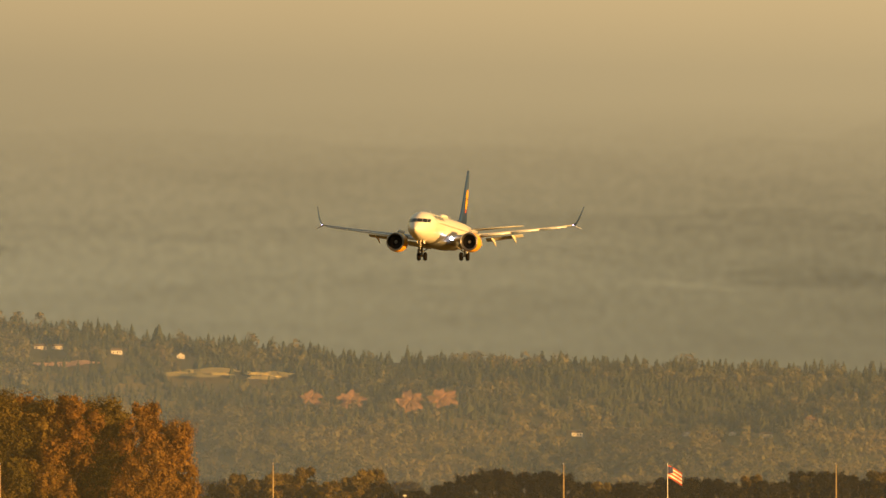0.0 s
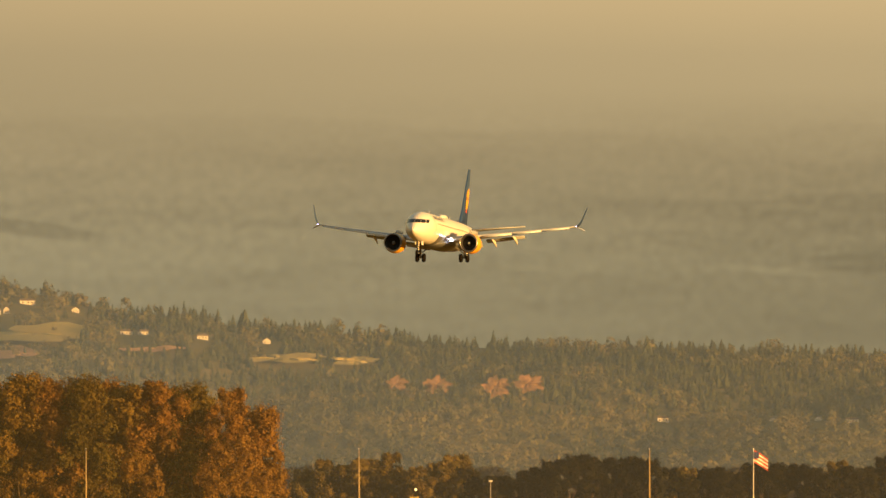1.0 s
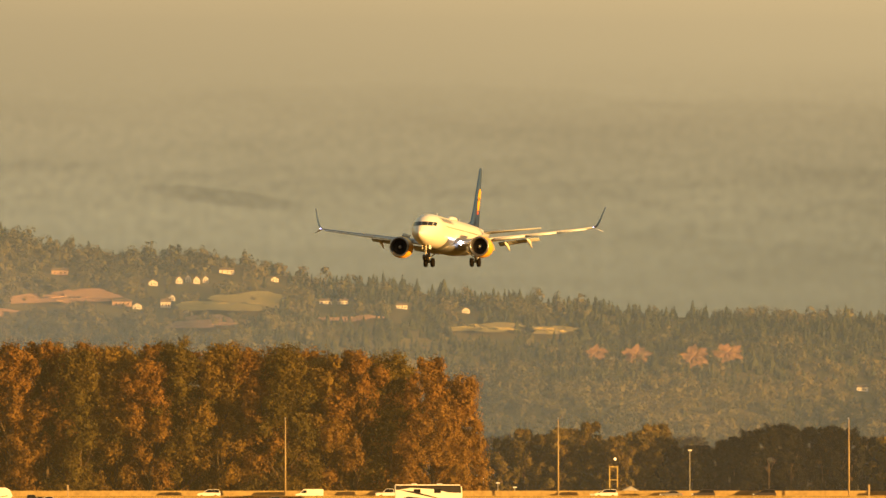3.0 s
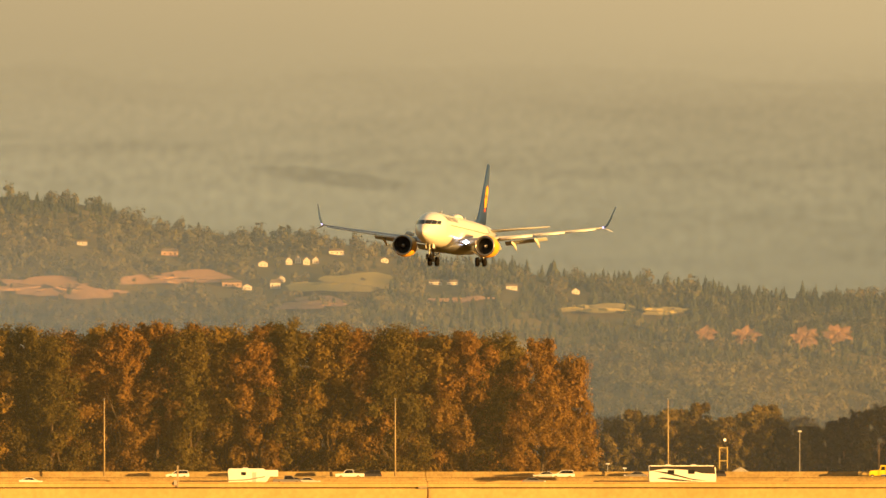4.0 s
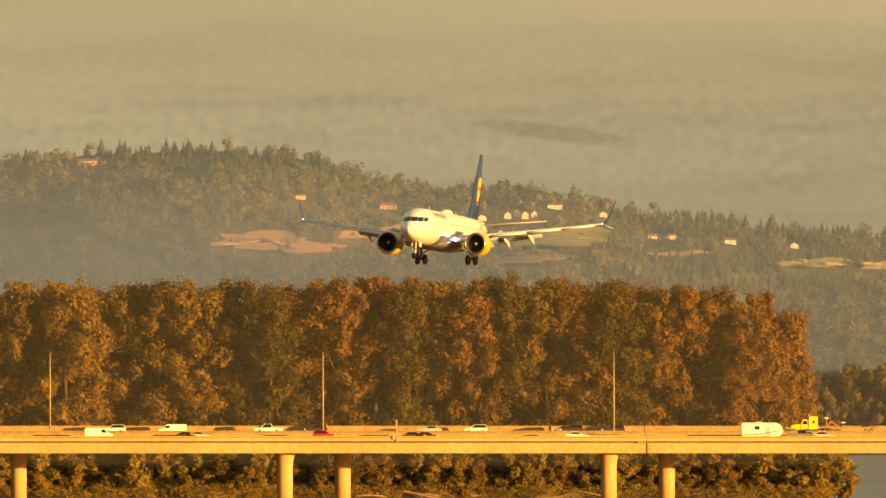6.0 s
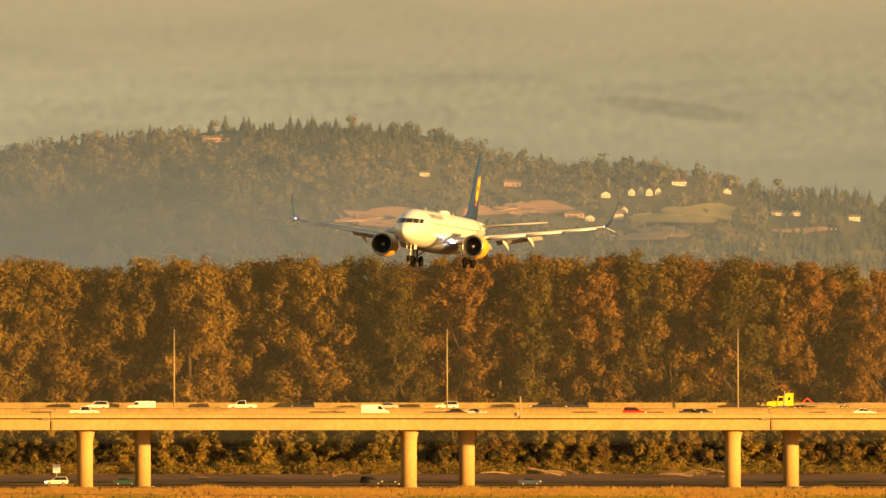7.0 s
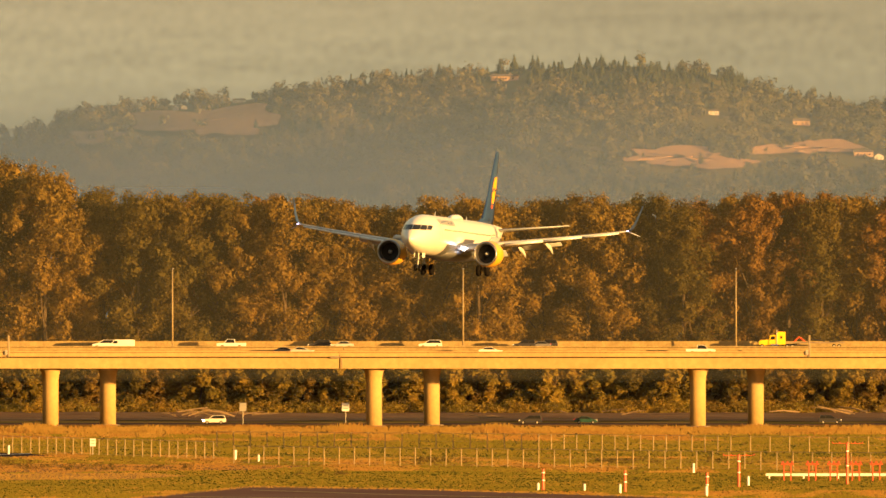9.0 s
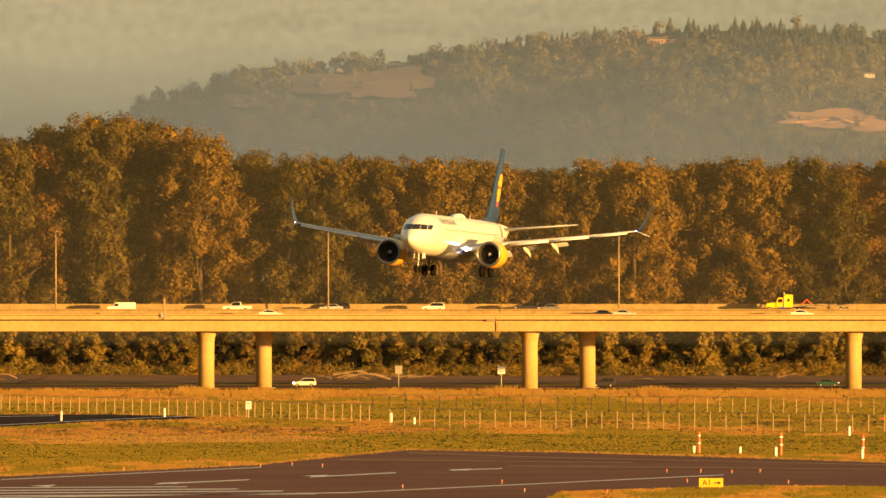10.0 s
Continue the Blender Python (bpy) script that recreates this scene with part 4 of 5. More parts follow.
obj("green_grass", swards["turf"], mat("green_grass_blades", (0.125, 0.112, 0.020), 1.0, 0.2, 0.04, 0.3, second=(0.175, 0.135, 0.026), island=0.08, through_light=0.2), None, "short green grass", "grass", "stuff")
obj("dry_grass", swards["straw"], STRAW, None, "tall straw-coloured dry grass", "grass", "stuff")
obj("brown_grass", swards["scrub"], mat("brown_grass_blades", (0.22, 0.125, 0.038), 1.0, 0.2, 0.04, 0.3, second=(0.28, 0.16, 0.046), island=0.08, through_light=0.2), None, "dry reddish-brown grass", "grass", "stuff")

sheet("beach", spread(-230, 66, 4), spread(3330, 3572, 22), lambda x, y: 0.12 + ground_height(x, y) + .15 * rough(x, y, 8, 6), SAND, "brown sandy river beach", "beach")

# stranded logs
random.seed(77)
for u, v, k in ((640, 672, 16), (705, 674, 8), (30, 676, 6), (1740, 663, 14), (1800, 666, 12), (1990, 664, 12), (2040, 668, 10), (1330, 668, 4), (2200, 664, 6), (2330, 660, 8), (1150, 672, 3)):
    for _ in range(k):
        d = row(v - 430 + random.uniform(-5, 5))
        p = lie((u + random.uniform(-55, 55) - 1829) / 10, d, .35)
        a, run, lift = random.uniform(-.5, .5) + random.choice((0, math.pi)), random.uniform(2, 6.5), random.uniform(-.03, .25)
        log = thing("driftwood_log", "bleached driftwood log stranded on the beach", "log", p, "driftwood")
        bm = bmesh.new()
        e = Vector((math.cos(a) * run, math.sin(a) * run, lift * run))
        mid = e * .5 + Vector((0, 0, random.uniform(-.05, .35)))
        r = random.uniform(.09, .2)
        tube(bm, (0, 0, 0), mid, r, r * .85, 7)
        tube(bm, mid, e, r * .85, r * .45, 7)
        part("log", bm, DRIFT, log)
        if random.random() < .4:
            bm = bmesh.new()
            for _ in range(4):
                tube(bm, (0, 0, 0), Vector((random.uniform(-.6, .6), random.uniform(-.4, .4), random.uniform(.1, .9))), r * .5, r * .15, 5)
            part("root", bm, DRIFT, log, "splayed root stubs")


# ---- far things: houses, flag, bank lamps ----
def house(b, h, w, tall, wall=CLADDING, label="white farmhouse with a gabled roof among trees", name="house", gable=False):
    p = hill_hit(b, h)
    if p is None:
        return
    ob = thing(name, label, "house", p + Vector((0, -2.0, 0)))
    ob.location.z = hill_height(ob.location.x, ob.location.y) - .1
    bm = bmesh.new()
    deep = w * .55
    if gable:       # gable end towards the river
        prism(bm, [(-w * .5, -.3), (w * .5, -.3), (w * .5, tall * .55), (0, tall * .96), (-w * .5, tall * .55)], deep)
        body = part("wall", bm, wall, ob)
        for sgn in (-1, 1):
            bm = bmesh.new()
            prism(bm, [(0, tall), (sgn * w * .58, tall * .52), (sgn * w * .58, tall * .58), (0, tall * 1.07)], deep * 1.1)
            part("roof", bm, ROOFING, ob)
    else:
        box(bm, (0, 0, tall * .28), (w, deep, tall * .62 + .3))
        body = part("wall", bm, wall, ob)
        bm = bmesh.new()
        prism(bm, [(-w * .56, tall * .56), (w * .56, tall * .56), (w * .46, tall * .9), (-w * .46, tall * .9)], deep * 1.15)
        part("roof", bm, ROOFING, ob)
        bm = bmesh.new()
        box(bm, (w * .2, 0, tall * .98), (w * .07, w * .07, tall * .25))
        part("chimney", bm, CONCRETE_DARK, ob)
    for x in ((-.2, .2) if gable else (-.3, .05, .3)):
        bm = bmesh.new()
        box(bm, (x * w, -deep / 2 - .01, tall * .28), (w * .08, .04, tall * .18))
        part("window", bm, GLASS_DARK, body)


for b, h, w, tall in HOUSES:
    brown = w > 3.9
    house(b, h, w * 1.1, tall * 1.05, TAN_CLADDING if brown else CLADDING, "long brown house on the wooded hill" if brown else "white farmhouse with a gabled roof among trees", gable=w < 2.3)

DROP = 5.2
flag = thing("flag_pole", "flag flying on a slim white pole", "flag", lie(144.6, 4170, 5.6))
bm = bmesh.new()
tube(bm, (0, 0, -1.0), (0, 0, 28.3 - DROP), .10, .06, 8)
part("pole", bm, WHITE_PAINT, flag)
RED = mat("red_cloth", (0.55, 0.12, 0.08), 0.9, 0.1)
NAVY = mat("navy_cloth", (0.05, 0.06, 0.16), 0.9, 0.1)
for k in range(7):          # drooping cloth in seven bands
    bm = bmesh.new()
    pts = [(.1 + 3.2 * i / 6, -.12 * math.sin(i * 1.3), 27.9 - DROP - k * .42 - 1.9 * (i / 6) ** 1.2) for i in range(7)]
    for a, c in zip(pts, pts[1:]):
        vs = [bm.verts.new(v) for v in (a, c, (c[0], c[1], c[2] - .42), (a[0], a[1], a[2] - .42))]
        bm.faces.new(vs)
    bmesh.ops.remove_doubles(bm, verts=bm.verts, dist=.001)
    bmesh.ops.solidify(bm, geom=bm.faces[:], thickness=.03)
    part("cloth_band", bm, RED if k % 2 == 0 else WHITE_PAINT, flag, "red cloth band" if k % 2 == 0 else "white cloth band")
bm = bmesh.new()
box(bm, (.7, -.16, 26.7 - DROP), (1.1, .06, 1.5))
part("canton", bm, NAVY, flag, "navy cloth corner")

frame_tower = thing("floodlight_frame", "small yellow-lit steel frame with a floodlight", "light", lie(84.5, 4170, 5.6))
for x in (-.9, .9):
    bm = bmesh.new()
    box(bm, (x, 0, 5.8), (.28, .28, 12.5))
    part("post", bm, PAINT_YELLOW, frame_tower)
for z in (8.8, 11.8):
    bm = bmesh.new()
    box(bm, (0, 0, z), (2.0, .2, .25))
    part("crossbar", bm, PAINT_YELLOW, frame_tower)
bm = bmesh.new()
bmesh.ops.create_uvsphere(bm, u_segments=10, v_segments=8, radius=.32, matrix=Matrix.Translation((.3, -.3, 13.6)))
part("lamp", bm, mat("warm_lamp_glow", (.9, .8, .5), .5, .02, emit=(1, .62, .2), emit_strength=1.2), frame_tower, "glowing warm lamp")
shed = thing("shed", "low grey-green shed with a gabled roof on the bank", "shed", lie(87.5, 4166, 5.6))
bm = bmesh.new()
box(bm, (0, 0, 2.4), (7, 5, 5.8))
part("wall", bm, ROOFING, shed)
bm = bmesh.new()
prism(bm, [(-4.4, 5.0), (4.4, 5.0), (0, 7.4)], 6)
part("roof", bm, STEEL, shed)
for b, h in ((61.5, 9), (64, 8), (67, 7), (60.3, 15.5), (98, 15.5), (71, 6)):
    p = thing("bank_lamp", "small lamp post on the far bank", "lamp post", lie(b, 4168, 5.6), "lamp posts on the far bank")
    bm = bmesh.new()
    tube(bm, (0, 0, -1), (0, 0, h), .12, .08, 6)
    part("pole", bm, STEEL, p)
    bm = bmesh.new()
    box(bm, (0, 0, h + .1), (.9, .4, .3), .05)
    part("lamp_head", bm, WHITE_PAINT, p)

# ---- the airliner ----
def section(s):
    """Half width, half height and centre height of the fuselage s metres behind the nose."""
    table = ((0.0, .04, .04, -.62), (0.12, .26, .24, -.61), (0.4, .52, .50, -.57), (1.0, .90, .88, -.45), (1.8, 1.24, 1.24, -.30), (2.6, 1.48, 1.54, -.17), (3.6, 1.70, 1.80, -.05),
             (5.0, 1.85, 1.97, 0), (6.5, 1.88, 2.0, 0), (26, 1.88, 2.0, 0), (29, 1.70, 1.82, .15), (32.5, 1.30, 1.42, .5), (36, .72, .86, .95), (38.4, .28, .38, 1.3), (39.0, .12, .16, 1.38))
    for a, b in zip(table, table[1:]):
        if s <= b[0]:
            k = max(0, (s - a[0]) / (b[0] - a[0]))
            return [a[i] + (b[i] - a[i]) * k for i in (1, 2, 3)]
    return table[-1][1:]


NOSE = -18.0            # the model's origin lies on the fuselage axis, 18 m behind the nose; the nose points along -y


def skin(s, deg, out=0.0):
    """A point of the fuselage's skin; deg from the top, positive to the plane's left side (+x)."""
    w, h, c = section(s)
    a = radians(deg)
    return Vector(((w + out) * math.sin(a), NOSE + s, c + (h + out) * math.cos(a)))


def patch(bm, s0, s1, d0, d1, out=0.02, k=4):
    """A curved panel lying on the skin."""
    grid = [[bm.verts.new(skin(s0 + (s1 - s0) * i / k, d0 + (d1 - d0) * j / k, out)) for j in range(k + 1)] for i in range(k + 1)]
    for i in range(k):
        for j in range(k):
            bm.faces.new((grid[i][j], grid[i][j + 1], grid[i + 1][j + 1], grid[i + 1][j]))


def foil(le, chord, thick, span_dir="x", twist=0.0):
    """An aerofoil ring from its leading edge point backwards (+y)."""
    ring = []
    for f, t in ((0, 0), (.02, .5), (.08, .85), (.25, 1), (.5, .85), (.8, .4), (1, .04), (.8, -.25), (.5, -.55), (.25, -.7), (.08, -.6), (.02, -.4)):
        off = t * thick * chord / 2
        p = Vector(le) + Vector((0, f * chord, 0))
        p += Vector((0, 0, off - f * chord * math.sin(radians(twist)))) if span_dir == "x" else Vector((off, 0, 0))
        ring.append(p)
    return ring


LIVERY_BLUE = mat("deep_blue_livery", (0.014, 0.045, 0.15), 0.45, 0.1, 0.3, 2.0, coat=0.1)
LIVERY_WHITE = mat("white_fuselage_paint", (0.70, 0.70, 0.69), 0.32, 0.05, 0.25, 2.0, coat=0.35)
LIVERY_GREY = mat("grey_wing_paint", (0.36, 0.38, 0.41), 0.4, 0.1, 0.3, 2.0, coat=0.2)
LIVERY_YELLOW = mat("yellow_orange_livery", (0.80, 0.40, 0.03), 0.4, 0.1, 0.3, 2.0, coat=0.3)
# bluish base colour imitates blue sky reflected in the metal
SLAT = mat("sky_tinted_aluminium_slat", (0.62, 0.69, 0.78), 0.36, 0.08, 0.4, 3.0, metal=0.15)
BELLY = mat("dark_belly_paint", (0.10, 0.11, 0.13), 0.4, 0.15, 0.3, 2.0, coat=0.2)
LIP = mat("polished_intake_lip", (0.34, 0.34, 0.36), 0.3, 0.15, 1.0, 5.0, metal=0.9)
FAN = mat("dark_fan_blades", (0.05, 0.05, 0.055), 0.4, 0.2, 1.0, 6.0, metal=0.6)
LAMP = mat("landing_light_glow", (0.9, 0.9, 0.9), 0.3, 0.02, emit=(0.95, 0.93, 1.0), emit_strength=8.0)
STROBE = mat("strobe_light_glow", (0.9, 0.9, 0.9), 0.3, 0.02, emit=(0.6, 0.5, 1.0), emit_strength=5.0)

plane = thing("airliner", "white twin-engine jet airliner with blue tail and orange nacelles, wheels down", "airplane")
bm = bmesh.new()
loft(bm, [[skin(s, 360 * i / 32) for i in range(32)] for s in (0, .05, .12, .25, .4, .7, 1, 1.4, 1.8, 2.2, 2.6, 3.1, 3.6, 4.3, 5, 6.5, 12, 18, 22, 26, 27.5, 29, 30.7, 32.5, 34, 36, 37.2, 38.4, 39)])
bmesh.ops.recalc_face_normals(bm, faces=bm.faces)
body = part("fuselage", bm, LIVERY_WHITE, plane, smooth=True)
bm = bmesh.new()        # wing-to-body fairing
rings = []
for s, w, h, z in ((10.5, .3, .2, -1.75), (11.6, 1.5, .45, -1.68), (13.5, 2.05, .75, -1.55), (17, 2.15, .85, -1.5), (21, 2.05, .8, -1.5), (23.5, 1.4, .5, -1.6), (25, .3, .2, -1.75)):
    rings.append([Vector((w * math.sin(6.28318 * i / 20), NOSE + s, z + h * math.cos(6.28318 * i / 20))) for i in range(20)])
loft(bm, rings)
bmesh.ops.recalc_face_normals(bm, faces=bm.faces)
part("belly_fairing", bm, BELLY, plane, "dark blue-grey belly fairing", smooth=True)
bm = bmesh.new()
patch(bm, 8.8, 30, 114, 246, 0.012, 16)
part("belly_panel", bm, BELLY, body, "dark belly paint")


def nose_pane(x0, x1, z0, z1, drop=0.0, k=4):
    """A pane lying on the nose between two widths and two heights."""
    bm = bmesh.new()
    grid = []
    for i in range(k + 1):
        line = []
        for j in range(k + 1):
            x, z = x0 + (x1 - x0) * i / k, z0 + (z1 - z0) * j / k - drop * i / k
            lo, hi = .2, 6.5
            for _ in range(30):
                s = (lo + hi) / 2
                w, h, c = section(s)
                lo, hi = (s, hi) if (x / w) ** 2 + ((z - c) / h) ** 2 > 1 else (lo, s)
            line.append(bm.verts.new((x, NOSE + hi - .035, z + .012)))
        grid.append(line)
    for i in range(k):
        for j in range(k):
            bm.faces.new((grid[i][j], grid[i + 1][j], grid[i + 1][j + 1], grid[i][j + 1]))
    part("cockpit_window", bm, GLASS_DARK, body, "dark cockpit window pane")


for sgn in (-1, 1):
    for x0, x1, z0, z1, drop in ((.035, .70, .36, .86, .0), (.735, 1.19, .36, .86, .02), (1.225, 1.5, .40, .86, .04)):
        nose_pane(sgn * x0, sgn * x1, z0, z1, drop)
for sgn in (-1, 1):
    for k in range(44):
        s = 7.2 + k * 0.508
        bm = bmesh.new()
        patch(bm, s, s + .16, sgn * 72, sgn * 76.5, 0.02, 1)
        part("cabin_window", bm, GLASS_DARK, body)
    for s in (5.2, 30.2):
        bm = bmesh.new()
        for d0, d1, a0, a1 in ((s, s + .05, 62, 112), (s + .85, s + .9, 62, 112), (s, s + .9, 62, 63.5), (s, s + .9, 110.5, 112)):
            patch(bm, d0, d1, sgn * a0, sgn * a1, 0.02, 3)
        part("door_outline", bm, LIVERY_GREY, body, "grey door seam")
    # the airline's name: plain blue bars
    for k in range(10):
        s = 6.3 + k * 0.66
        bm = bmesh.new()
        patch(bm, s, s + .23, sgn * 39, sgn * 59, 0.022, 3)
        if k % 3:
            patch(bm, s + .2, s + .5, sgn * (43 + 7 * (k % 2)), sgn * (46 + 7 * (k % 2)), 0.022, 2)
        part("name_bar", bm, LIVERY_BLUE, body, "blue lettering bar")
bm = bmesh.new()
rings = []
for s, w, h in ((17.2, .1, .05), (17.9, .55, .38), (19.5, .62, .46), (20.6, .4, .3), (21.4, .08, .05)):
    rings.append([Vector((w * math.cos(3.14159 * i / 8), NOSE + s, 1.95 + h * math.sin(3.14159 * i / 8))) for i in range(9)])
loft(bm, rings)
bmesh.ops.recalc_face_normals(bm, faces=bm.faces)
part("antenna_dome", bm, LIVERY_WHITE, plane, "white antenna hump on the roof", smooth=True)
for s, h in ((10.2, .42), (23.5, .35)):
    bm = bmesh.new()
    loft(bm, [foil((0, NOSE + s, 1.95), .4, .15, "z"), foil((0, NOSE + s + .15, 1.98 + h), .2, .15, "z")])
    part("blade_antenna", bm, LIVERY_GREY, plane)

for sgn in (-1, 1):
    # wing with its raked leading edge and flexed tip
    stations = ((0.8, 12.4, 8.2, -1.25, .13), (1.9, 13.2, 7.4, -1.12, .13), (5.4, 15.5, 4.9, -.55, .12), (9, 17.5, 3.7, -.02, .11), (13, 19.7, 2.6, .56, .11), (16.0, 21.4, 1.9, 1.03, .10), (16.9, 21.95, 1.65, 1.18, .10))
    bm = bmesh.new()
    loft(bm, [foil((sgn * x, NOSE + s, z), c, t) for x, s, c, z, t in stations])
    bmesh.ops.recalc_face_normals(bm, faces=bm.faces)
    wing = part("wing", bm, LIVERY_GREY, plane, "grey swept wing", smooth=True)
    # slats along the leading edge, drooped; the sky's reflection is painted in as pale blue
    for (x0, x1) in ((2.2, 3.7), (6.0, 9.4), (9.5, 12.9), (13.0, 16.2)):
        bm = bmesh.new()
        ring2 = []
        for x in (x0, x1):
            for a, c in zip(stations, stations[1:]):
                if a[0] <= x <= c[0]:
                    k = (x - a[0]) / (c[0] - a[0])
                    s, ch, z = (a[i] + (c[i] - a[i]) * k for i in (1, 2, 3))
            ring2.append(foil((sgn * x, NOSE + s - .28, z - .16), ch * .17 + .1, .42))
        loft(bm, ring2)
        bmesh.ops.recalc_face_normals(bm, faces=bm.faces)
        part("slat", bm, SLAT, wing, "bright leading-edge slat", smooth=True)
    # flaps let down behind the wing
    for x0, x1, s0, s1, c0, c1, z0, z1 in ((2.0, 5.0, 19.9, 19.9, 1.6, 1.4, -1.45, -1.05), (5.6, 10.4, 19.95, 21.0, 1.05, .8, -.72, -.1)):
        bm = bmesh.new()
        loft(bm, [foil((sgn * x0, NOSE + s0, z0), c0, .14, twist=24), foil((sgn * x1, NOSE + s1, z1), c1, .14, twist=24)])
        bmesh.ops.recalc_face_normals(bm, faces=bm.faces)
        part("flap", bm, LIVERY_GREY, wing, "lowered wing flap", smooth=True)
    for x, s, z in ((3.3, 18.6, -1.42), (6.6, 18.9, -.92), (9.2, 19.6, -.48)):
        bm = bmesh.new()
        rings = []
        for q, r, dz in ((0, .05, .15), (.6, .15, .05), (1.6, .19, -.10), (2.5, .15, -.40), (3.2, .04, -.75)):
            rings.append([Vector((sgn * x + r * .8 * math.cos(6.28318 * i / 10), NOSE + s + q, z + dz + r * 1.3 * math.sin(6.28318 * i / 10))) for i in range(10)])
        loft(bm, rings)
        bmesh.ops.recalc_face_normals(bm, faces=bm.faces)
        part("flap_fairing", bm, LIVERY_WHITE, wing, "pointed flap track fairing", smooth=True)
    # split winglet
    bm = bmesh.new()
    loft(bm, [foil((sgn * 16.9, NOSE + 21.95, 1.18), 1.65, .09), foil((sgn * 17.25, NOSE + 22.3, 1.5), 1.35, .09), foil((sgn * 17.55, NOSE + 22.8, 2.2), 1.0, .09), foil((sgn * 18.0, NOSE + 23.9, 3.75), .42, .09)])
    bmesh.ops.recalc_face_normals(bm, faces=bm.faces)
    winglet = part("winglet", bm, LIVERY_BLUE, plane, "dark blue split winglet", smooth=True)
    bm = bmesh.new()
    loft(bm, [foil((sgn * 16.95, NOSE + 22.2, 1.15), 1.2, .09), foil((sgn * 17.95, NOSE + 23.2, .72), .4, .09)])
    bmesh.ops.recalc_face_normals(bm, faces=bm.faces)
    part("lower_blade", bm, LIVERY_WHITE, winglet, "pale lower winglet blade", smooth=True)
    bm = bmesh.new()
    bmesh.ops.create_uvsphere(bm, u_segments=10, v_segments=6, radius=.055, matrix=Matrix.Translation((sgn * 16.98, NOSE + 22.0, 1.2)))
    part("strobe_light", bm, STROBE, winglet, "glowing white wingtip strobe")
    # engine
    ex, es, ez = sgn * 4.95, 11.6, -1.62
    bm = bmesh.new()
    spun(bm, [(0.9, .93), (.25, .96), (.04, 1.04), (0, 1.10), (.05, 1.17), (.2, 1.22)], (ex, NOSE + es, ez), k=32)
    engine = part("engine", bm, LIP, plane, "jet engine with polished intake lip", smooth=True)
    bm = bmesh.new()
    spun(bm, [(.2, 1.22), (.8, 1.30), (1.8, 1.33), (2.8, 1.22), (3.7, 1.02), (3.72, .96), (2.6, 1.0)], (ex, NOSE + es, ez), k=32)
    part("nacelle", bm, LIVERY_YELLOW, engine, "yellow-orange engine cowl", smooth=True)
    bm = bmesh.new()
    spun(bm, [(3.2, .55), (3.9, .6), (4.6, .42), (5.0, .1)], (ex, NOSE + es, ez), k=20, caps=True)
    part("exhaust_cone", bm, FAN, engine, smooth=True)
    bm = bmesh.new()
    spun(bm, [(0.9, .93), (0.95, .02)], (ex, NOSE + es, ez), k=32)
    part("fan_back", bm, BLACK, engine)
    for k in range(18):
        bm = bmesh.new()
        a = 6.28318 * k / 18
        vs = [bm.verts.new((ex + r * math.cos(a + da), NOSE + es + .8 + dy, ez + r * math.sin(a + da))) for r, da, dy in ((.25, -.12, 0), (.25, .12, .1), (.9, .30, .1), (.9, .08, 0))]
        bm.faces.new(vs)
        bmesh.ops.solidify(bm, geom=bm.faces[:], thickness=.02)
        part("fan_blade", bm, FAN, engine)
    bm = bmesh.new()
    spun(bm, [(.35, .02), (.5, .12), (.8, .25)], (ex, NOSE + es, ez), k=16, caps=True)
    part("spinner", bm, LIVERY_GREY, engine, "small pale fan spinner", smooth=True)
    bm = bmesh.new()
    loft(bm, [foil((ex, NOSE + es + 1.2, ez + 1.2), 4.6, .07, "z"), foil((ex, NOSE + es + 2.6, ez + 1.75), 4.2, .05, "z")])
    part("pylon", bm, LIVERY_GREY, engine, smooth=True)
    # tailplane
    bm = bmesh.new()
    loft(bm, [foil((sgn * .5, NOSE + 33.2, 1.2), 4.0, .1), foil((sgn * 7.15, NOSE + 37.6, 2.0), 1.3, .09)])
    bmesh.ops.recalc_face_normals(bm, faces=bm.faces)
    part("tailplane", bm, LIVERY_GREY, plane, "grey horizontal tailplane", smooth=True)
    # main wheels
    gear = None
    bm = bmesh.new()
    tube(bm, (sgn * 2.95, NOSE + 19.6, -1.3), (sgn * 2.86, NOSE + 19.5, -3.1), .16, .13, 10)
    tube(bm, (sgn * 1.6, NOSE + 19.6, -1.7), (sgn * 2.86, NOSE + 19.5, -2.6), .07, .07, 8)
    tube(bm, (sgn * 2.4, NOSE + 19.5, -3.12), (sgn * 3.3, NOSE + 19.5, -3.12), .09, .09, 8)
    gear = part("main_gear", bm, STEEL, plane, "lowered main landing gear leg")
    for dx in (-.43, .43):
        bm = bmesh.new()
        spun(bm, [(-.2, .34), (-.19, .5), (-.1, .56), (.1, .56), (.19, .5), (.2, .34)], (sgn * 2.86 + dx, NOSE + 19.5, -3.14), "x", 20, True)
        part("tyre", bm, RUBBER, gear, "black tyre", smooth=True)
    bm = bmesh.new()
    box(bm, (sgn * 3.25, NOSE + 19.55, -2.2), (.05, 1.0, 1.3), .02)
    part("gear_door", bm, LIVERY_WHITE, gear)
    # landing light in the wing root
    bm = bmesh.new()
    bmesh.ops.create_uvsphere(bm, u_segments=12, v_segments=8, radius=.21, matrix=Matrix.Translation((sgn * 2.35, NOSE + 13.25, -1.12)))
    part("landing_light", bm, LAMP if sgn > 0 else GLASS_DARK, wing, "dazzling landing light in the wing root" if sgn > 0 else "dark landing light lens")

bm = bmesh.new()        # fin with its dorsal fillet
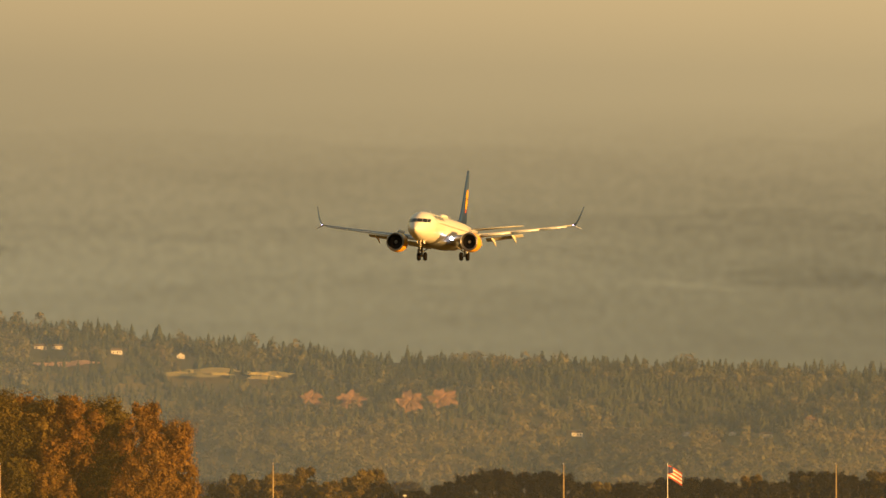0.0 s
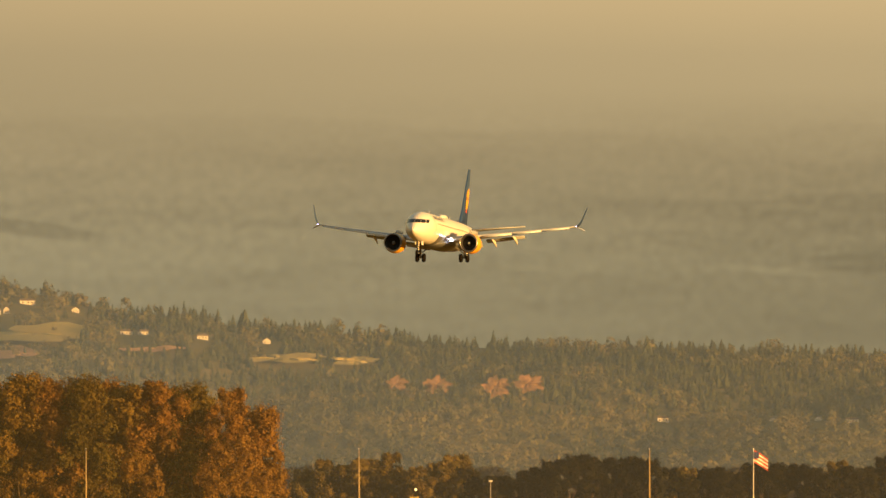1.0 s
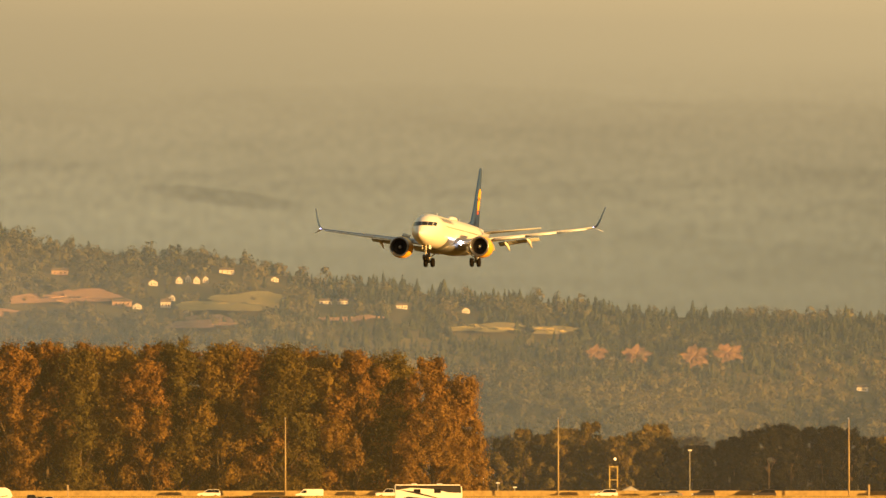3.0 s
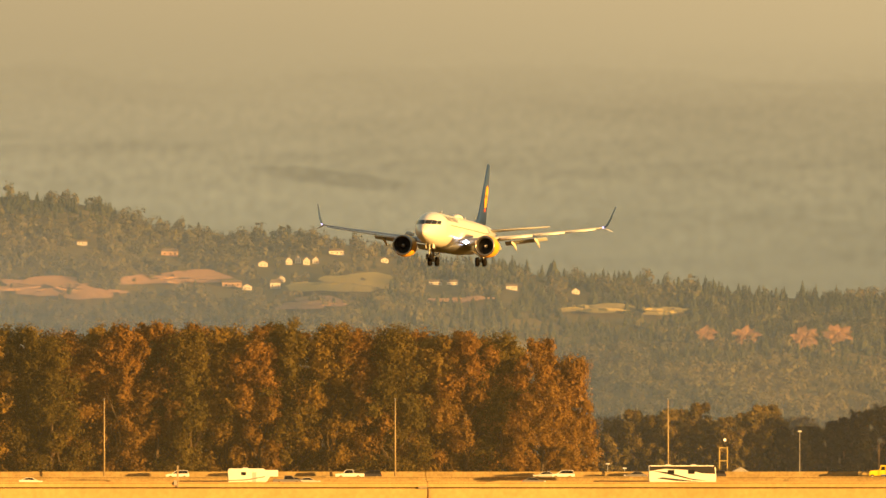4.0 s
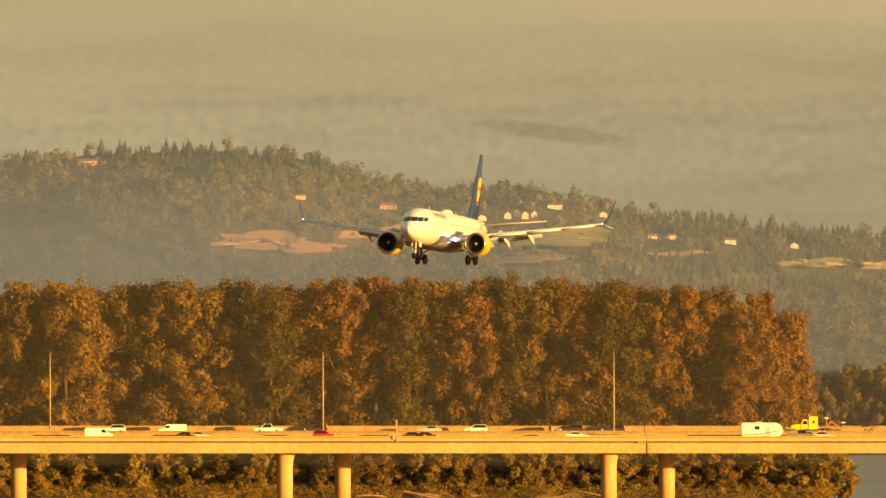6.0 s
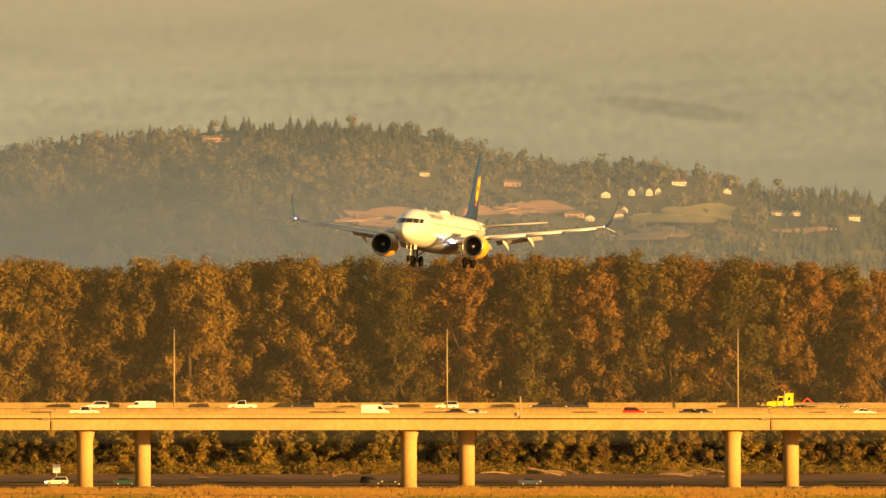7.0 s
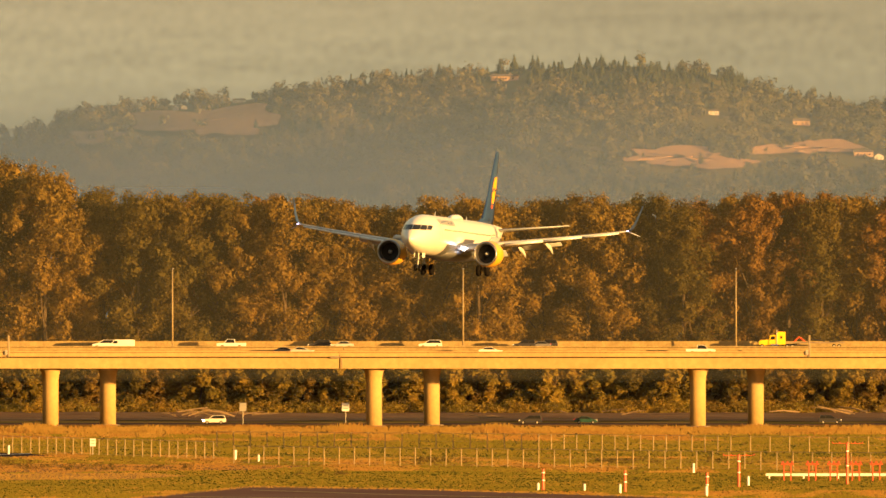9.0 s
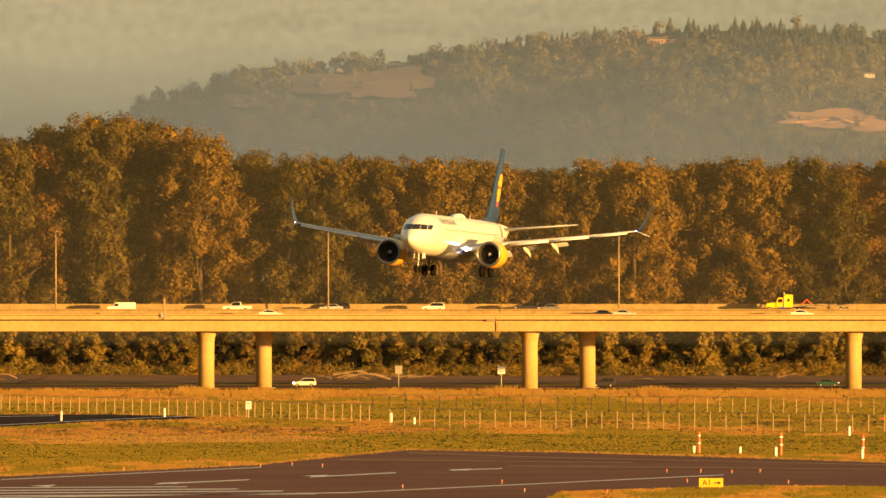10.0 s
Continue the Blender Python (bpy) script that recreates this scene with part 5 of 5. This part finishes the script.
loft(bm, [foil((0, NOSE + 27.2, 1.75), 7.6, .05, "z"), foil((0, NOSE + 30.3, 2.4), 5.0, .08, "z"), foil((0, NOSE + 31.5, 3.6), 4.1, .085, "z"), foil((0, NOSE + 35.5, 9.25), 1.35, .08, "z")])
bmesh.ops.recalc_face_normals(bm, faces=bm.faces)
fin = part("tail_fin", bm, LIVERY_BLUE, plane, "dark blue tail fin", smooth=True)


def fin_emblem(pts, material, label):
    for sgn in (-1, 1):
        bm = bmesh.new()
        vs = []
        for s, z in pts:
            k = (z - 3.6) / 5.4
            half = (4.1 + (1.35 - 4.1) * k) * .0425 + .02
            vs.append(bm.verts.new((sgn * half, NOSE + s, z)))
        bm.faces.new(vs)
        part("emblem", bm, material, fin, label)


fin_emblem([(33.4, 3.9), (34.3, 4.0), (35.0, 4.9), (35.7, 6.2), (35.6, 6.7), (34.8, 6.6), (34.1, 5.9), (33.6, 4.9)], LIVERY_YELLOW, "orange emblem panel")
fin_emblem([(33.7, 5.25), (34.4, 5.6), (35.3, 5.35), (35.3, 5.18), (34.4, 5.36), (33.7, 5.02)], LIVERY_BLUE, "blue emblem stroke")
fin_emblem([(33.2, 3.45), (33.9, 3.5), (34.1, 3.85), (33.3, 3.8)], WARN_RED, "red emblem tip")

bm = bmesh.new()        # nose wheels
tube(bm, (0, NOSE + 4.0, -1.7), (0, NOSE + 3.85, -3.3), .10, .08, 10)
tube(bm, (-.32, NOSE + 3.85, -3.32), (.32, NOSE + 3.85, -3.32), .06, .06, 8)
tube(bm, (0, NOSE + 5.2, -1.8), (0, NOSE + 3.9, -2.7), .05, .05, 8)
nose_gear = part("nose_gear", bm, STEEL, plane, "lowered nose gear leg")
for dx in (-.22, .22):
    bm = bmesh.new()
    spun(bm, [(-.1, .2), (-.1, .31), (-.05, .35), (.05, .35), (.1, .31), (.1, .2)], (dx, NOSE + 3.85, -3.34), "x", 18, True)
    part("tyre", bm, RUBBER, nose_gear, "small black tyre", smooth=True)
for sgn in (-1, 1):
    bm = bmesh.new()
    box(bm, (sgn * .42, NOSE + 4.4, -2.1), (.04, 1.1, .45), .015)
    part("gear_door", bm, LIVERY_WHITE, nose_gear)
bm = bmesh.new()
tube(bm, (0, NOSE + 3.72, -2.55), (0, NOSE + 3.6, -2.55), .12, .12, 10)
part("taxi_light", bm, CHROME, nose_gear)


# ---- traffic ----
def paint(name, c):
    return mat(name, c, 0.38, 0.06, 0.5, 4.0, coat=0.12)


PAINTS = {"white": paint("white_car_paint", (0.80, 0.78, 0.74)), "silver": paint("silver_car_paint", (0.45, 0.45, 0.44)), "dark": paint("dark_car_paint", (0.035, 0.035, 0.045)), "grey": paint("grey_car_paint", (0.16, 0.16, 0.17)),
          "red": paint("red_car_paint", (0.42, 0.02, 0.03)), "green": paint("dark_green_car_paint", (0.02, 0.07, 0.06)), "blue": paint("blue_car_paint", (0.05, 0.08, 0.14)), "yellow": paint("yellow_truck_paint", (0.85, 0.55, 0.02))}
TAIL = mat("red_tail_lamp", (0.5, 0.02, 0.02), 0.3, 0.05, emit=(1, .05, .02), emit_strength=.6)
HEAD_ON = mat("lit_headlamp", (0.9, 0.9, 0.9), 0.3, 0.02, emit=(.85, .85, 1.0), emit_strength=10.0)
HEAD_OFF = mat("headlamp_lens", (0.7, 0.7, 0.7), 0.15, 0.05)
# side outlines, nose towards +x: lower body, then the glazed cabin
SHAPES = {
    "sedan": (4.7, 1.82, [(-2.3, .35), (-2.35, .75), (-2.25, .98), (-1.5, 1.02), (.95, .98), (2.05, .82), (2.34, .62), (2.32, .3)], [(-1.75, 1.0), (-1.0, 1.4), (.25, 1.42), (1.15, .97)], .33),
    "suv": (4.7, 1.9, [(-2.28, .4), (-2.35, .9), (-2.28, 1.1), (1.0, 1.1), (2.1, .98), (2.35, .75), (2.33, .35)], [(-2.2, 1.08), (-1.95, 1.66), (.2, 1.7), (1.15, 1.08)], .37),
    "pickup": (5.8, 2.0, [(-2.9, .5), (-2.92, 1.12), (1.25, 1.14), (2.6, 1.08), (2.92, .85), (2.9, .42)], [(-.75, 1.12), (-.6, 1.82), (.75, 1.84), (1.45, 1.12)], .4),
    "van": (5.6, 2.05, [(-2.8, .4), (-2.82, 2.1), (-2.6, 2.22), (1.0, 2.2), (1.25, 2.1), (1.95, 1.25), (2.7, 1.05), (2.82, .7), (2.8, .35)], None, .37),
}


def wheel_at(car, x, y, r):
    bm = bmesh.new()
    spun(bm, [(-.11, r * .62), (-.11, r * .93), (-.06, r), (.06, r), (.11, r * .93), (.11, r * .62)], (x, y, r), "y", 18, True)
    w = part("wheel", bm, RUBBER, car, "black tyre", smooth=True)
    bm = bmesh.new()
    spun(bm, [(-.12, .05), (-.115, r * .58), (.115, r * .58), (.12, .05)], (x, y, r), "y", 12, True)
    part("rim", bm, STEEL, w)


def road_car(name, shape, colour, label, lit=False):
    """A road vehicle at the origin, nose towards +x."""
    long_, wide, low, cabin, r = SHAPES[shape]
    car = thing(name, label, {"sedan": "car", "suv": "car", "pickup": "pickup", "van": "van"}[shape])
    bm = bmesh.new()
    prism(bm, low, wide)
    bmesh.ops.bevel(bm, geom=[e for e in bm.edges if abs(e.verts[0].co.y - e.verts[1].co.y) < .01], offset=.07, segments=2, affect="EDGES")
    part("body", bm, PAINTS[colour], car)
    if cabin:
        bm = bmesh.new()
        prism(bm, cabin, wide * .84)
        bmesh.ops.bevel(bm, geom=[e for e in bm.edges if abs(e.verts[0].co.y - e.verts[1].co.y) < .01], offset=.05, segments=1, affect="EDGES")
        glass = part("cabin_glass", bm, GLASS_DARK, car, "dark tinted windows")
        xs = [p[0] for p in cabin]
        top = max(p[1] for p in cabin)
        bm = bmesh.new()
        box(bm, ((cabin[1][0] + cabin[2][0]) / 2, 0, top + .01), (cabin[2][0] - cabin[1][0] + .1, wide * .82, .07), .03)
        part("roof", bm, PAINTS[colour], car)
        for s in (-1, 1):
            for k, (a, b) in enumerate(((cabin[0], cabin[1]), (cabin[3], cabin[2]))):
                bm = bmesh.new()
                tube(bm, (a[0], s * wide * .425, a[1]), (b[0], s * wide * .41, b[1]), .05, .04, 6)
                part("roof_pillar", bm, PAINTS[colour], car)
            bm = bmesh.new()
            mid = (cabin[1][0] + cabin[2][0]) / 2
            box(bm, (mid, s * wide * .425, (top + 1.05) / 2), (.1, .03, top - 1.0))
            part("door_pillar", bm, BLACK, car)
            bm = bmesh.new()
            box(bm, (cabin[3][0] - .25, s * (wide / 2 + .08), 1.12), (.12, .2, .14), .03)
            part("mirror", bm, PAINTS[colour], car)
    else:
        for s in (-1, 1):
            bm = bmesh.new()
            prism(bm, [(.55, 1.3), (.55, 1.95), (1.15, 1.95), (1.7, 1.3)], .03, Matrix.Translation((0, s * (wide / 2 + .012), 0)))
            part("side_window", bm, GLASS_DARK, car, "dark side window")
        bm = bmesh.new()
        prism(bm, [(1.34, 2.02), (1.96, 1.3), (2.0, 1.34), (1.38, 2.06)], wide * .84)
        part("windscreen", bm, GLASS_DARK, car)
    if shape == "pickup":
        bm = bmesh.new()
        box(bm, (-1.85, 0, 1.13), (1.9, wide * .82, .06))
        part("bed", bm, BLACK, car, "dark open load bed")
    for s in (-1, 1):
        for x in (-long_ * .29, long_ * .31):
            wheel_at(car, x, s * (wide / 2 - .1), r)
        bm = bmesh.new()
        box(bm, (long_ / 2 - .14, s * wide * .4, .78 if shape != "pickup" else .95), (.34, .4, .2), .03)
        part("headlamp", bm, HEAD_ON if lit else HEAD_OFF, car)
        bm = bmesh.new()
        box(bm, (-long_ / 2 + .06, s * wide * .4, .88), (.12, .2, .26), .03)
        part("tail_lamp", bm, TAIL, car)
    for x in (-long_ / 2 + .02, long_ / 2 - .04):
        bm = bmesh.new()
        box(bm, (x, 0, .45), (.12, wide * .9, .2), .04)
        part("bumper", bm, BLACK, car)
    return car


def travel_trailer():
    t = thing("travel_trailer", "white travel trailer with brown stripes", "trailer")
    bm = bmesh.new()
    prism(bm, [(-3.6, .55), (-3.7, 2.7), (-3.5, 2.95), (2.6, 2.95), (3.3, 2.5), (3.75, 1.5), (3.3, .75), (3.0, .55)], 2.4)
    bmesh.ops.bevel(bm, geom=[e for e in bm.edges if abs(e.verts[0].co.y - e.verts[1].co.y) < .01], offset=.08, segments=2, affect="EDGES")
    b = part("body", bm, PAINTS["white"], t)
    for s in (-1, 1):
        bm = bmesh.new()
        box(bm, (-.9, s * 1.205, 2.05), (.9, .03, .6))
        part("window", bm, GLASS_DARK, b)
        bm = bmesh.new()
        box(bm, (1.0, s * 1.205, 1.45), (.75, .03, 1.7))
        part("door", bm, PAINTS["silver"], b)
        bm = bmesh.new()
        prism(bm, [(-3.5, .95), (-.4, 1.05), (2.9, 1.6), (2.9, 1.45), (-.3, .85), (-3.5, .75)], .02, Matrix.Translation((0, s * 1.212, 0)))
        part("stripe", bm, CONCRETE_DARK, b, "brown side stripe")
        for x in (-.9, .1):
            wheel_at(t, x, s * 1.05, .36)
    bm = bmesh.new()
    box(bm, (-.6, 0, 3.05), (.9, .8, .22), .05)
    part("roof_unit", bm, PAINTS["silver"], t)
    bm = bmesh.new()
    tube(bm, (3.3, 0, .55), (4.6, 0, .5), .07, .07, 6)
    part("drawbar", bm, BLACK, t)
    return t


def motorhome():
    t = thing("motorhome", "large white motorhome with sweeping black stripes", "motorhome")
    bm = bmesh.new()
    prism(bm, [(-5.9, .5), (-6.0, 3.3), (-5.8, 3.5), (5.5, 3.5), (5.9, 3.1), (6.0, 1.6), (5.95, .5)], 2.5)
    bmesh.ops.bevel(bm, geom=[e for e in bm.edges if abs(e.verts[0].co.y - e.verts[1].co.y) < .01], offset=.1, segments=2, affect="EDGES")
    b = part("body", bm, PAINTS["white"], t)
    for s in (-1, 1):
        for pts in ([(-5.8, 3.35), (5.7, 3.35), (5.85, 2.0), (3.5, 2.1), (1.0, 2.7), (-3.0, 2.9), (-5.8, 2.5)], [(-5.5, 2.6), (-2.5, 2.3), (1.5, 1.2), (4.5, .75), (2.0, .9), (-2.0, 1.8)], [(-3.5, 1.4), (0, 1.0), (3, .62), (-1, .75), (-4.5, 1.2)]):
            bm = bmesh.new()
            prism(bm, pts, .02, Matrix.Translation((0, s * 1.262, 0)))
            part("stripe", bm, BLACK, b, "sweeping black stripe")
        for x in (-3.4, 3.9):
            wheel_at(t, x, s * 1.05, .48)
        for x in (-2.0, 1.6):
            bm = bmesh.new()
            box(bm, (x, s * 1.28, 2.35), (1.2, .02, .7))
            part("window", bm, GLASS_DARK, b)
    bm = bmesh.new()
    box(bm, (5.98, 0, 2.4), (.06, 2.2, 1.3))
    part("windscreen", bm, GLASS_DARK, b)
    for x in (-2.5, 2.0):
        bm = bmesh.new()
        box(bm, (x, 0, 3.6), (1.0, .8, .22), .05)
        part("roof_unit", bm, PAINTS["silver"], t)
    return t


def semi_truck():
    t = thing("semi_truck", "yellow long-nosed tractor truck pulling a flatbed", "truck")
    bm = bmesh.new()
    prism(bm, [(1.6, .75), (1.6, 1.95), (3.9, 1.75), (4.1, 1.5), (4.1, .75)], 1.9)
    bmesh.ops.bevel(bm, geom=bm.edges[:], offset=.08, segments=2, affect="EDGES")
    part("hood", bm, PAINTS["yellow"], t)
    bm = bmesh.new()
    prism(bm, [(-.1, .8), (-.1, 2.9), (1.3, 2.9), (1.65, 1.9), (1.7, .8)], 2.2)
    cab = part("cab", bm, PAINTS["yellow"], t)
    bm = bmesh.new()
    prism(bm, [(-2.2, .9), (-2.2, 3.5), (-.6, 3.6), (-.12, 3.1), (-.12, .9)], 2.35)
    part("sleeper", bm, PAINTS["yellow"], t)
    for s in (-1, 1):
        bm = bmesh.new()
        prism(bm, [(.25, 1.9), (.25, 2.65), (1.15, 2.65), (1.4, 1.9)], .03, Matrix.Translation((0, s * 1.115, 0)))
        part("side_window", bm, GLASS_DARK, cab)
        bm = bmesh.new()
        box(bm, (-1.2, s * 1.19, 2.4), (.5, .03, .6))
        part("sleeper_window", bm, GLASS_DARK, t)
        bm = bmesh.new()
        tube(bm, (-.15, s * 1.2, .9), (-.15, s * 1.2, 4.0), .09, .09, 8)
        part("exhaust_stack", bm, STEEL, t)
        bm = bmesh.new()
        tube(bm, (-.6, s * 1.05, .75), (1.2, s * 1.05, .75), .3, .3, 10)
        part("fuel_tank", bm, CHROME, t)
        for x in (3.3, -2.6, -3.8, -13.6, -14.8):
            wheel_at(t, x, s * 1.05, .5)
    bm = bmesh.new()
    box(bm, (-3.1, 0, .85), (3.6, .9, .3))
    part("chassis", bm, BLACK, t)
    bm = bmesh.new()
    box(bm, (-9.6, 0, 1.3), (13.0, 2.4, .25), .03)
    bed = part("flatbed", bm, CONCRETE_DARK, t, "long bare flatbed")
    for x0, z0, x1, z1 in ((-4.2, 1.45, -5.4, 2.5), (-5.4, 2.5, -6.8, 1.5), (-7.4, 1.5, -8.6, 2.0), (-8.6, 2.0, -11.5, 1.6), (-12.5, 1.5, -15.5, 1.7)):
        bm = bmesh.new()
        tube(bm, (x0, 0, z0), (x1, 0, z1), .16, .14, 6)
        part("load_beam", bm, WARN_RED if x0 > -6 else BLACK, bed, "machine arm on the flatbed")
    bm = bmesh.new()
    box(bm, (4.12, 0, 1.25), (.06, 1.4, .9))
    part("grille", bm, CHROME, t)
    t.scale = (.76, .9, .86)
    return t


# kind, colour, seconds and place across the bridge then, speed along x
FAR_LANE, FAR_LANE_B, NEAR_LANE, NEAR_LANE_B = FAR_DECK + 3.0, FAR_DECK + 6.4, NEAR_DECK + 2.7, NEAR_DECK + 6.3
TRAFFIC = []


def drive(ob, y, z, t0, x0, speed):
    face = 0 if speed > 0 else 180
    TRAFFIC.append((ob, [(t, pose(x0 + speed * (t - t0), y, z, 0, 0, face)) for t in (0.0, 2.5, 5.0, 7.5, 10.0)]))


def vehicle(shape, colour, y, z, t0, x0, speed, lit=False):
    word = {"sedan": "sedan", "suv": "sport utility car", "pickup": "pickup truck", "van": "panel van"}[shape]
    name = {"sedan": "sedan_car", "suv": "suv_car", "pickup": "pickup_truck", "van": "panel_van"}[shape]
    where = "on the bridge" if z > 5 else "on the riverside road"
    ob = road_car(name, shape, colour, f"{colour if colour != 'dark' else 'black'} {word} driving {where}", lit)
    ob.scale = (.89, .92, .74 if shape == "van" and speed < 0 else .92)
    drive(ob, y, z, t0, x0, speed)


for shape, colour, lane, t0, u, speed in (
        ("suv", "white", FAR_LANE, 4.5, 1583, -25.2), ("van", "white", FAR_LANE, 7.5, 900, -27.7), ("pickup", "white", FAR_LANE, 7.5, 1083, -26.8), ("suv", "dark", FAR_LANE_B, 7.5, 1203, -24.4),
        ("sedan", "silver", FAR_LANE, 7.5, 1324, -29.8), ("suv", "white", FAR_LANE, 7.5, 1443, -27.3), ("suv", "dark", FAR_LANE, 7.5, 1611, -27.4),
        ("suv", "dark", FAR_LANE_B, 7.5, 1667, -28.6), ("sedan", "grey", FAR_LANE, 9.0, 1230, -26.0)):
    vehicle(shape, colour, lane, 13.7, t0, (u - 1829) / 10 * lane / BRIDGE, speed)
for shape, colour, lane, t0, u, speed in (
        ("sedan", "dark", NEAR_LANE, 4.5, 1334, 27.0), ("sedan", "white", NEAR_LANE, 4.5, 1593, 29.0), ("pickup", "grey", NEAR_LANE, 4.5, 2033, 26.1), ("sedan", "dark", NEAR_LANE_B, 5.5, 2307, 26.0),
        ("sedan", "silver", NEAR_LANE, 5.5, 2332, 26.2), ("sedan", "grey", NEAR_LANE, 4.5, 2468, 26.0), ("sedan", "silver", NEAR_LANE_B, 5.5, 1224, 27.0), ("suv", "red", NEAR_LANE, 5.5, 1415, 33.0),
        ("sedan", "white", NEAR_LANE, 7.5, 730, 27.6), ("pickup", "white", NEAR_LANE, 7.5, 1081, 29.0), ("van", "white", NEAR_LANE, 7.5, 1586, 27.0), ("sedan", "dark", NEAR_LANE_B, 7.5, 1726, 26.0),
        ("sedan", "dark", NEAR_LANE, 7.5, 2166, 27.0), ("sedan", "grey", NEAR_LANE_B, 9.0, 780, 29.0), ("sedan", "silver", NEAR_LANE, 9.0, 810, 29.5), ("sedan", "white", NEAR_LANE, 10.0, 478, 28.0)):
    vehicle(shape, colour, lane, 12.75, t0, (u - 1829) / 10 * lane / BRIDGE, speed)
drive(travel_trailer(), NEAR_LANE, 12.75, 4.5, 13.5, 26.1)
drive(motorhome(), NEAR_LANE, 12.75, 4.5, 90.0, 25.5)
drive(semi_truck(), FAR_LANE, 13.7, 5.5, 74.6, -26.5)
for shape, colour, y, t0, u, speed, lit in (("suv", "white", 3256, 7.5, 829, -11.8, True), ("suv", "dark", 3256, 7.5, 1433, -14.8, False), ("sedan", "green", 3266, 7.5, 1084, 15.5, False),
                                            ("suv", "dark", 3266, 7.5, 1519, 15.3, False), ("sedan", "blue", 3266, 7.5, 1798, 15.0, False)):
    vehicle(shape, colour, y, .07, t0, (u - 1829) / 10 * y / BRIDGE, speed, lit)

# lamp-less utility posts on the near parapet
for x in (-153.9, -12.1, 129.7):
    p = thing("parapet_post", "short pale post with a box on the parapet", "post", (x, NEAR_DECK - .55, 12.4))
    bm = bmesh.new()
    box(bm, (0, 0, 1.9), (.34, .3, 3.9), .04)
    part("shaft", bm, CONCRETE, p)
    bm = bmesh.new()
    box(bm, (-.45, 0, .75), (.5, .35, .9), .05)
    part("box", bm, STEEL, p)


# seconds; sight line of the middle between the engines (across, high); bank
FLIGHT = [
    (0.0, 102.80, 67.3, 0.2), (0.5, 95.10, 65.75, 0.3), (1.0, 87.35, 64.5, 0.6), (1.5, 79.30, 63.1, 0.3), (2.0, 71.00, 61.6, -0.1), (2.5, 62.45, 60.0, -0.3),
    (4.0, 34.90, 55.2, 0.7), (4.5, 25.15, 53.5, 1.0), (5.0, 15.11, 51.5, 0.8), (5.5, 4.80, 49.5, 0.7), (7.0, -28.65, 43.05, 1.6), (7.5, -40.40, 40.35, 1.7),
    (8.0, -52.55, 37.35, 1.6), (8.5, -65.02, 34.15, 1.3), (9.0, -78.05, 30.85, 1.3), (9.5, -91.65, 27.55, 1.3), (10.0, -105.40, 24.2, 1.4),
]


def motions():
    rows = []
    for t, b, h, bank in FLIGHT:
        d = 2395.0 - 65.2 * t - 6.0
        turn = pose(0, 0, 0, level([(0, -2.6), (3, -2.5), (7.0, -1.9), (8.5, -1.6), (10, -1.6)], t), bank, level([(0, -13.0), (4, -12.8), (8, -12.4), (10, -12.3)], t))
        p = sight(b, h, d) - (turn @ Vector((0, -6.4, -1.62)))
        rows.append((t, Matrix.Translation(p) @ turn))
    walk(plane, rows)
    for ob, rows in TRAFFIC:
        walk(ob, rows)


motions()
